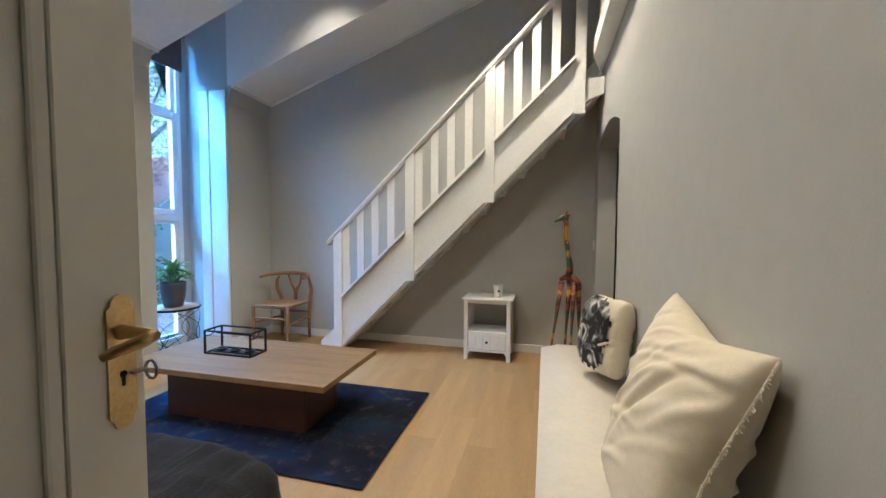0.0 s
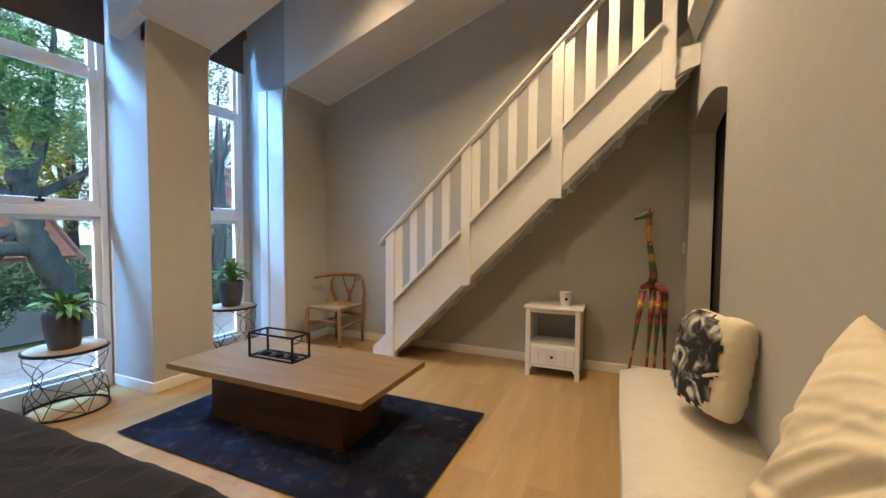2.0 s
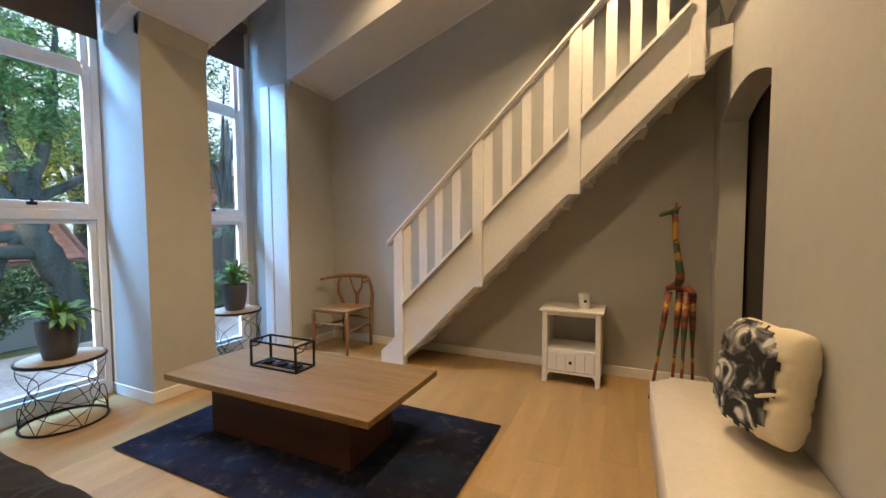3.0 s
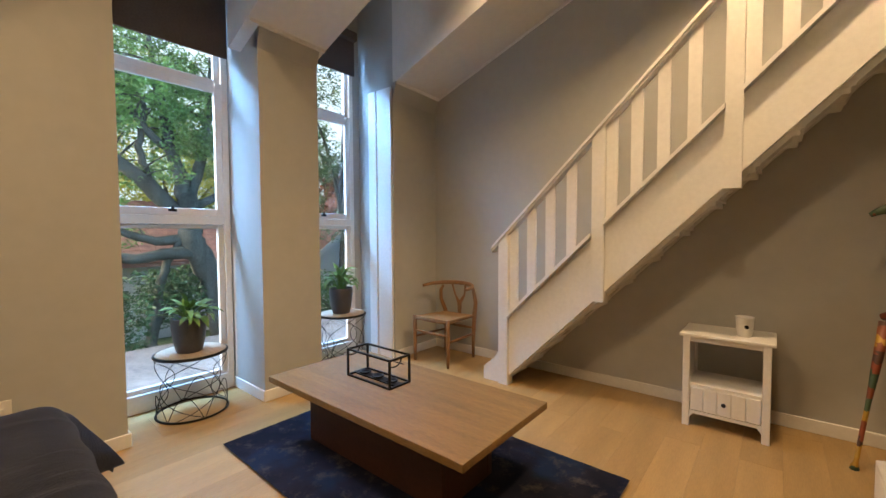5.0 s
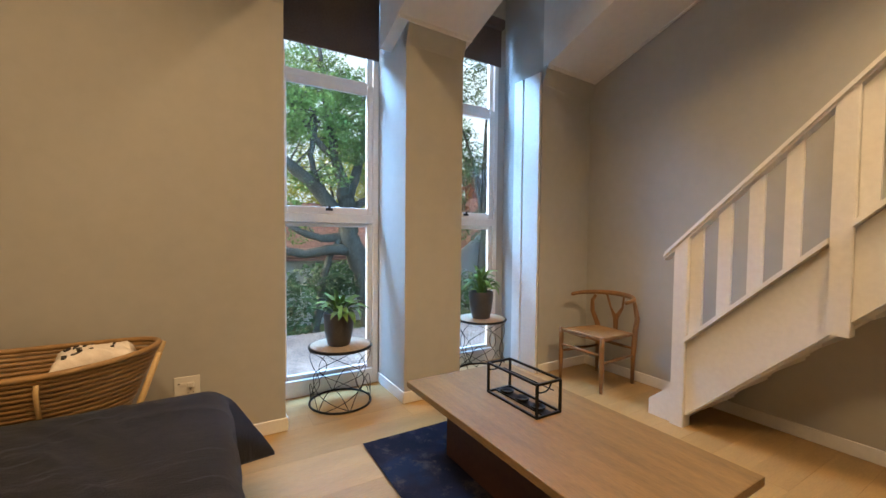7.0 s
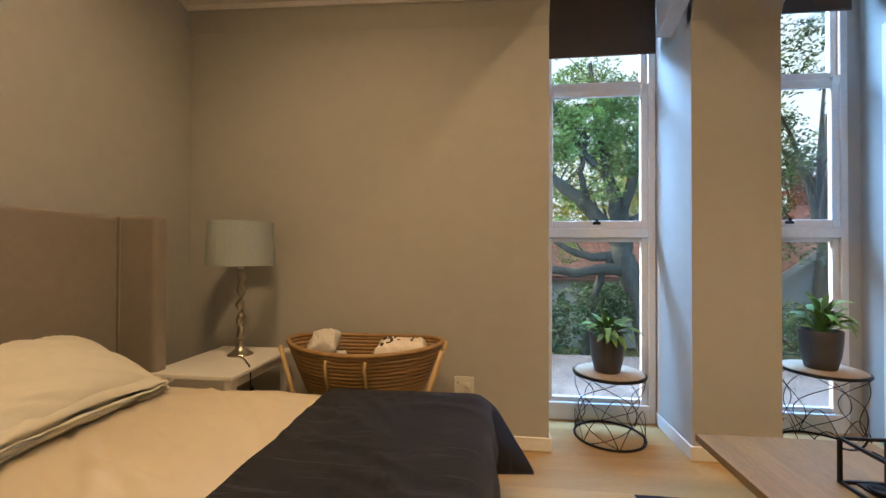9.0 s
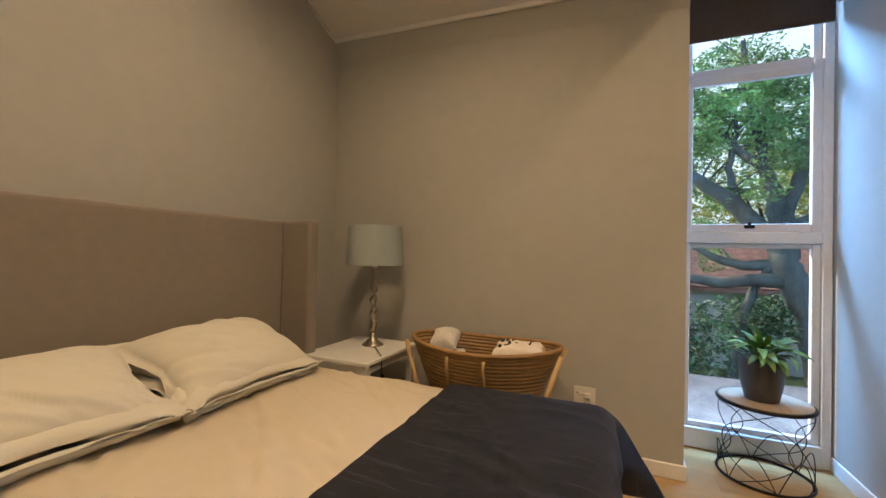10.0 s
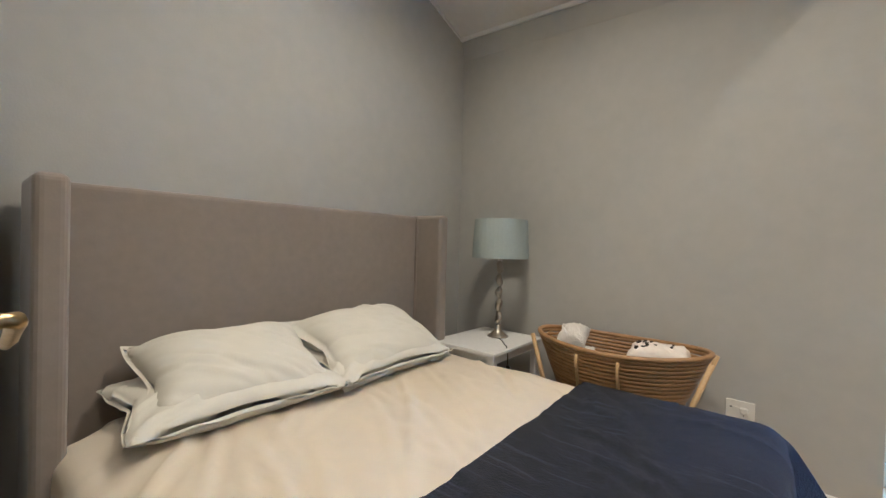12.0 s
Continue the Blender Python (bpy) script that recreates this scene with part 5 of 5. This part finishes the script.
def garden_tree():
    o = Vector((-7.4, 7.7, -0.5))
    t = thing("garden_tree", tuple(o), 0, "old leaning garden tree with grey bark and spreading crown", "tree")
    limbs = [
        ("trunk", ((-7.3, 8.28, -0.6), (-7.4, 8.08, 0.48), (-7.4, 7.86, 1.05), (-7.4, 7.73, 1.45), (-7.4, 7.74, 1.85)), (0.25, 0.19, 0.17, 0.155, 0.13)),
        ("limb", ((-7.4, 7.73, 1.75), (-7.5, 7.62, 2.45), (-7.5, 7.50, 3.15), (-7.6, 7.36, 4.3)), (0.11, 0.085, 0.065, 0.03)),
        ("limb", ((-7.4, 7.76, 1.75), (-7.5, 8.0, 2.42), (-7.6, 8.15, 3.1), (-7.6, 8.2, 4.1)), (0.10, 0.075, 0.055, 0.025)),
        ("limb", ((-7.4, 7.76, 1.40), (-7.35, 7.24, 1.96), (-7.3, 6.75, 2.36), (-7.3, 6.1, 2.8)), (0.13, 0.11, 0.08, 0.04)),
        ("limb", ((-7.4, 7.85, 0.98), (-7.35, 7.45, 0.98), (-7.3, 7.08, 0.92), (-7.3, 6.6, 0.99), (-7.3, 6.0, 1.25)), (0.11, 0.085, 0.07, 0.055, 0.03)),
        ("limb", ((-7.4, 7.80, 1.20), (-7.45, 7.35, 1.16), (-7.45, 7.0, 1.27), (-7.5, 6.5, 1.60)), (0.09, 0.065, 0.05, 0.03)),
        ("limb", ((-7.3, 7.18, -0.6), (-7.35, 7.24, -0.3), (-7.38, 7.34, 0.5), (-7.4, 7.48, 0.85), (-7.4, 7.72, 1.30)), (0.085, 0.075, 0.065, 0.055, 0.05)),
        ("limb", ((-7.5, 7.62, 2.45), (-7.4, 7.25, 2.75), (-7.3, 6.9, 3.2), (-7.3, 6.6, 3.8)), (0.06, 0.05, 0.035, 0.02)),
        ("limb", ((-7.35, 7.26, 1.95), (-7.45, 7.18, 2.5), (-7.4, 7.25, 3.0), (-7.5, 7.1, 3.6)), (0.055, 0.045, 0.03, 0.015)),
        ("limb", ((-7.3, 6.75, 2.36), (-7.2, 6.6, 2.75), (-7.3, 6.3, 3.2)), (0.045, 0.035, 0.02)),
        ("limb", ((-7.4, 7.74, 1.62), (-7.6, 8.2, 1.85), (-7.7, 8.7, 2.2), (-7.7, 9.2, 2.9)), (0.08, 0.06, 0.045, 0.02)),
    ]
    for k, (name, points, radii) in enumerate(limbs):
        part(name, limb([tuple(Vector(p) - o) for p in points], radii, k + 1), BARK, t, smooth=True)
    rnd = random.Random(9)
    blobs = []
    for k in range(84):
        points = limbs[rnd.choice((1, 1, 2, 2, 3, 3, 5, 7, 7, 8, 8, 9, 10))][1]
        s = rnd.randrange(1, len(points) - 1) if len(points) > 2 else 0
        a = Vector(points[s]).lerp(Vector(points[s + 1]), rnd.random()) - o
        c = a + Vector((rnd.uniform(-0.6, 0.5), rnd.uniform(-0.7, 0.7), rnd.uniform(-0.15, 0.65)))
        part("twig", tube(bmesh.new(), bend(a, (a + c) / 2 + Vector((0, 0, 0.12)), c, 5), [0.017, 0.014, 0.011, 0.008, 0.006, 0.003], 6), BARK, t)
        blobs.append((c.x, c.y, c.z, rnd.uniform(0.16, 0.34), rnd.uniform(0.10, 0.22)))
    blobs += [(rnd.uniform(-1.2, 0.5), rnd.uniform(-2.2, 2.2), rnd.uniform(3.0, 4.9), 0.45, 0.25) for _ in range(34)]
    leaf_cloud("crown", blobs, 230, 0.036, FOLIAGE, 3, "green feathery foliage with gaps", "", t)


garden_tree()


def far_tree(place, height, spread, seed, material, label):
    t = thing("far_tree", place, 0, label, "tree", "background trees")
    rnd = random.Random(seed)
    part("trunk", limb([(0, 0, 0), (0.1, 0.1, height * 0.4), (0, 0.2, height * 0.75)], [0.22, 0.16, 0.06], seed), BARK, t, smooth=True)
    for i in range(7):
        a = rnd.uniform(0, 6.28)
        part("limb", tube(bmesh.new(), bend((0, 0, height * rnd.uniform(0.3, 0.6)), (0.4 * math.cos(a), 0.4 * math.sin(a), height * 0.65), (spread * 0.7 * math.cos(a), spread * 0.7 * math.sin(a), height * 0.8), 6), [0.08, 0.07, 0.06, 0.05, 0.04, 0.03, 0.015], 7), BARK, t)
    blobs = []
    for i in range(38):
        a, r = rnd.uniform(0, 6.28), spread * rnd.random() ** 0.5
        blobs.append((r * math.cos(a), r * math.sin(a), height * rnd.uniform(0.35, 1.0), 0.7, 0.5))
    leaf_cloud("crown", blobs, 330, 0.06, material, seed, "open leafy crown", "", t)


far_tree((-16, 5.5, -1.2), 9.0, 3.2, 21, FOLIAGE, "tall green tree behind the garden buildings")
far_tree((-15, 11.5, -1.2), 7.5, 2.6, 22, FOLIAGE, "broad green tree behind the garden buildings")
far_tree((-13.0, 9.2, -1.2), 5.0, 1.6, 23, FOLIAGE_LIT, "sunlit yellow green tree in the garden")
far_tree((-13.5, 15.2, -1.2), 4.6, 1.4, 24, REDLEAF, "russet leaved tree beside the white house")
far_tree((-18, 17.5, -1.2), 8.5, 3.2, 25, FOLIAGE, "tall green tree beyond the white house")
far_tree((-11.0, 13.2, -1.2), 7.5, 2.4, 27, BUSH, "dark green tree behind the garden wall")
far_tree((-12.5, 1.0, -1.2), 7.0, 2.8, 26, FOLIAGE, "green tree at the edge of the garden")

rnd = random.Random(2)
for place, r, h in (((-7.15, 6.45, 0.05), 0.42, 0.62), ((-7.9, 7.4, 0.0), 0.6, 0.6), ((-7.2, 5.3, 0.15), 0.6, 0.8), ((-8.2, 9.2, -0.1), 0.7, 0.6), ((-7.6, 10.4, 0.0), 0.6, 0.5)):
    t = thing("shrub", (place[0], place[1], -0.3), 0, "dense dark green shrub in the garden bed", "shrub", "garden shrubs")
    blobs = [(rnd.uniform(-r, r), rnd.uniform(-r, r), 0.25 + rnd.uniform(0, h), 0.3, 0.26) for _ in range(12)]
    f = bmesh.new()
    for bx, by, bz, _, _ in blobs:
        tube(f, bend((0, 0, 0), (bx * 0.4, by * 0.4, bz * 0.6), (bx, by, bz), 4), [0.02, 0.016, 0.012, 0.008, 0.004], 5)
    part("stems", f, BARK, t)
    leaf_cloud("leaves", blobs, 260, 0.04, BUSH, 31 + int(place[1] * 10), "dark green leaves", "", t)


def sky_backdrop():
    """Bright hazy sky far beyond the garden."""
    m = bpy.data.materials.new("hazy_sky")
    m.use_nodes = True
    n, l = m.node_tree.nodes, m.node_tree.links
    n.remove(n["Principled BSDF"])
    e = n.new("ShaderNodeEmission")
    e.inputs[0].default_value, e.inputs[1].default_value = (0.74, 0.90, 1.0, 1), 0.9
    l.new(e.outputs[0], n["Material Output"].inputs[0])
    structure("backdrop", bm_box((-76, -60, -2), (-75, 90, 60)), m, "bright hazy sky beyond the garden")


sky_backdrop()


def tiled_house(name, x, y0, y1, eave, ridge, depth, base, label, gable_window=False):
    """A low white building whose tiled roof slopes towards the windows of the room."""
    t = thing(name, (x, (y0 + y1) / 2, base), 0, label, "building")
    w = (y1 - y0) / 2
    e, r = eave - base, ridge - base
    f = bm_box((-depth * 2, -w, 0), (0, w, e))
    part("wall", f, HOUSEWALL, t, "white rendered wall")
    for s in (-1, 1):
        part("gable", prism(bmesh.new(), [(-depth * 2, e), (0, e), (-depth, r)], "y", min(s * w, s * (w - 0.2)), max(s * w, s * (w - 0.2))), HOUSEWALL, t)
    ro = part("roof", prism(bmesh.new(), [(0.3, e - 0.06), (-depth, r + 0.04), (-2 * depth - 0.3, e - 0.06), (-2 * depth - 0.3, e - 0.12), (-depth, r - 0.02), (0.3, e - 0.12)], "y", -w - 0.15, w + 0.15), ROOFTILE, t, "terracotta tiled roof")
    rows = 12
    tile = bm_box((-0.15, -0.135, 0), (0.15, 0.135, 0.03), 0.008, 1)
    me = mesh_of("roof_tile", tile, ROOFTILE)
    ang = math.atan2(r - e + 0.1, depth + 0.3)
    n = min(22, int(2 * w / 0.28))
    for i in range(rows):
        u = (i + 0.5) / rows
        for j in range(n):
            ob = new("roof_tile", me)
            ob.parent = ro
            ob.matrix_local = Matrix.Translation((0.3 - (depth + 0.3) * u, -w + (j + 0.5) * 2 * w / n, e - 0.06 + (r - e + 0.1) * u + 0.015)) @ Euler((0, ang + 0.05, 0)).to_matrix().to_4x4() @ Matrix.Diagonal((1.05 * (depth + 0.3) / rows / 0.3 * 1.05, 2 * w / n / 0.275, 1, 1))
    return t


tiled_house("outbuilding", -10.6, 4.5, 9.6, 0.72, 2.0, 1.8, -1.2, "low white outbuilding with terracotta tiled roof")


def gable_house():
    t = thing("neighbour_house", (-11.2, 15.0, -1.2), 0, "white rendered house with steep gable and small paned window", "house")
    part("wall", prism(bmesh.new(), [(-3.4, 0), (3.4, 0), (3.4, 3.6), (1.6, 4.8), (-3.4, 1.2)], "x", -3, 0), HOUSEWALL, t, "white rendered gable wall")
    ro = part("roof", prism(bmesh.new(), [(-3.7, 1.0), (1.6, 4.85), (1.6, 5.0), (-3.7, 1.15)], "x", -3.2, 0.15), ROOFTILE, t, "terracotta tiled roof slope")
    part("verge_board", prism(bmesh.new(), [(-3.75, 0.93), (1.6, 4.78), (1.6, 4.96), (-3.75, 1.11)], "x", 0.151, 0.19), HOUSEWALL, t)
    w = part("window", bm_box((0.001, 0.2, 1.7), (0.05, 1.0, 2.7), 0.01, 1), WHITE, t, "white paned window")
    for i in range(2):
        for j in range(3):
            part("pane", bm_box((0.051, 0.26 + i * 0.36, 1.76 + j * 0.31), (0.056, 0.56 + i * 0.36, 2.02 + j * 0.31)), DARKWOOD, w, "dark window pane")


gable_house()


# ---- floor planks, last ----
def plank_floor():
    base = bpy.data.objects["floor"]
    rnd = random.Random(12)
    w = 0.185
    shapes = {}
    for k in range(24):
        x0 = -3.98 + k * w
        if x0 > 0.5:
            break
        y = 2.1 - rnd.uniform(0, 1.2)
        while y < BACK_Y:
            y2 = y + 1.25
            a, c = max(y, 2.1), min(y2, BACK_Y)
            if x0 < -1.0 and c <= HEAD_Y:
                y = y2
                continue
            if c - a > 0.02:
                key = round(c - a, 2)
                if key not in shapes:
                    shapes[key] = mesh_of("plank", bm_box((0.0002, 0.0002, -0.012), (w - 0.0002, c - a - 0.0002, 0), 0.0006, 1), OAK)
                ob = new("plank", shapes[key])
                ob.parent = base
                ob.location = (x0, a, 0)
            y = y2


plank_floor()
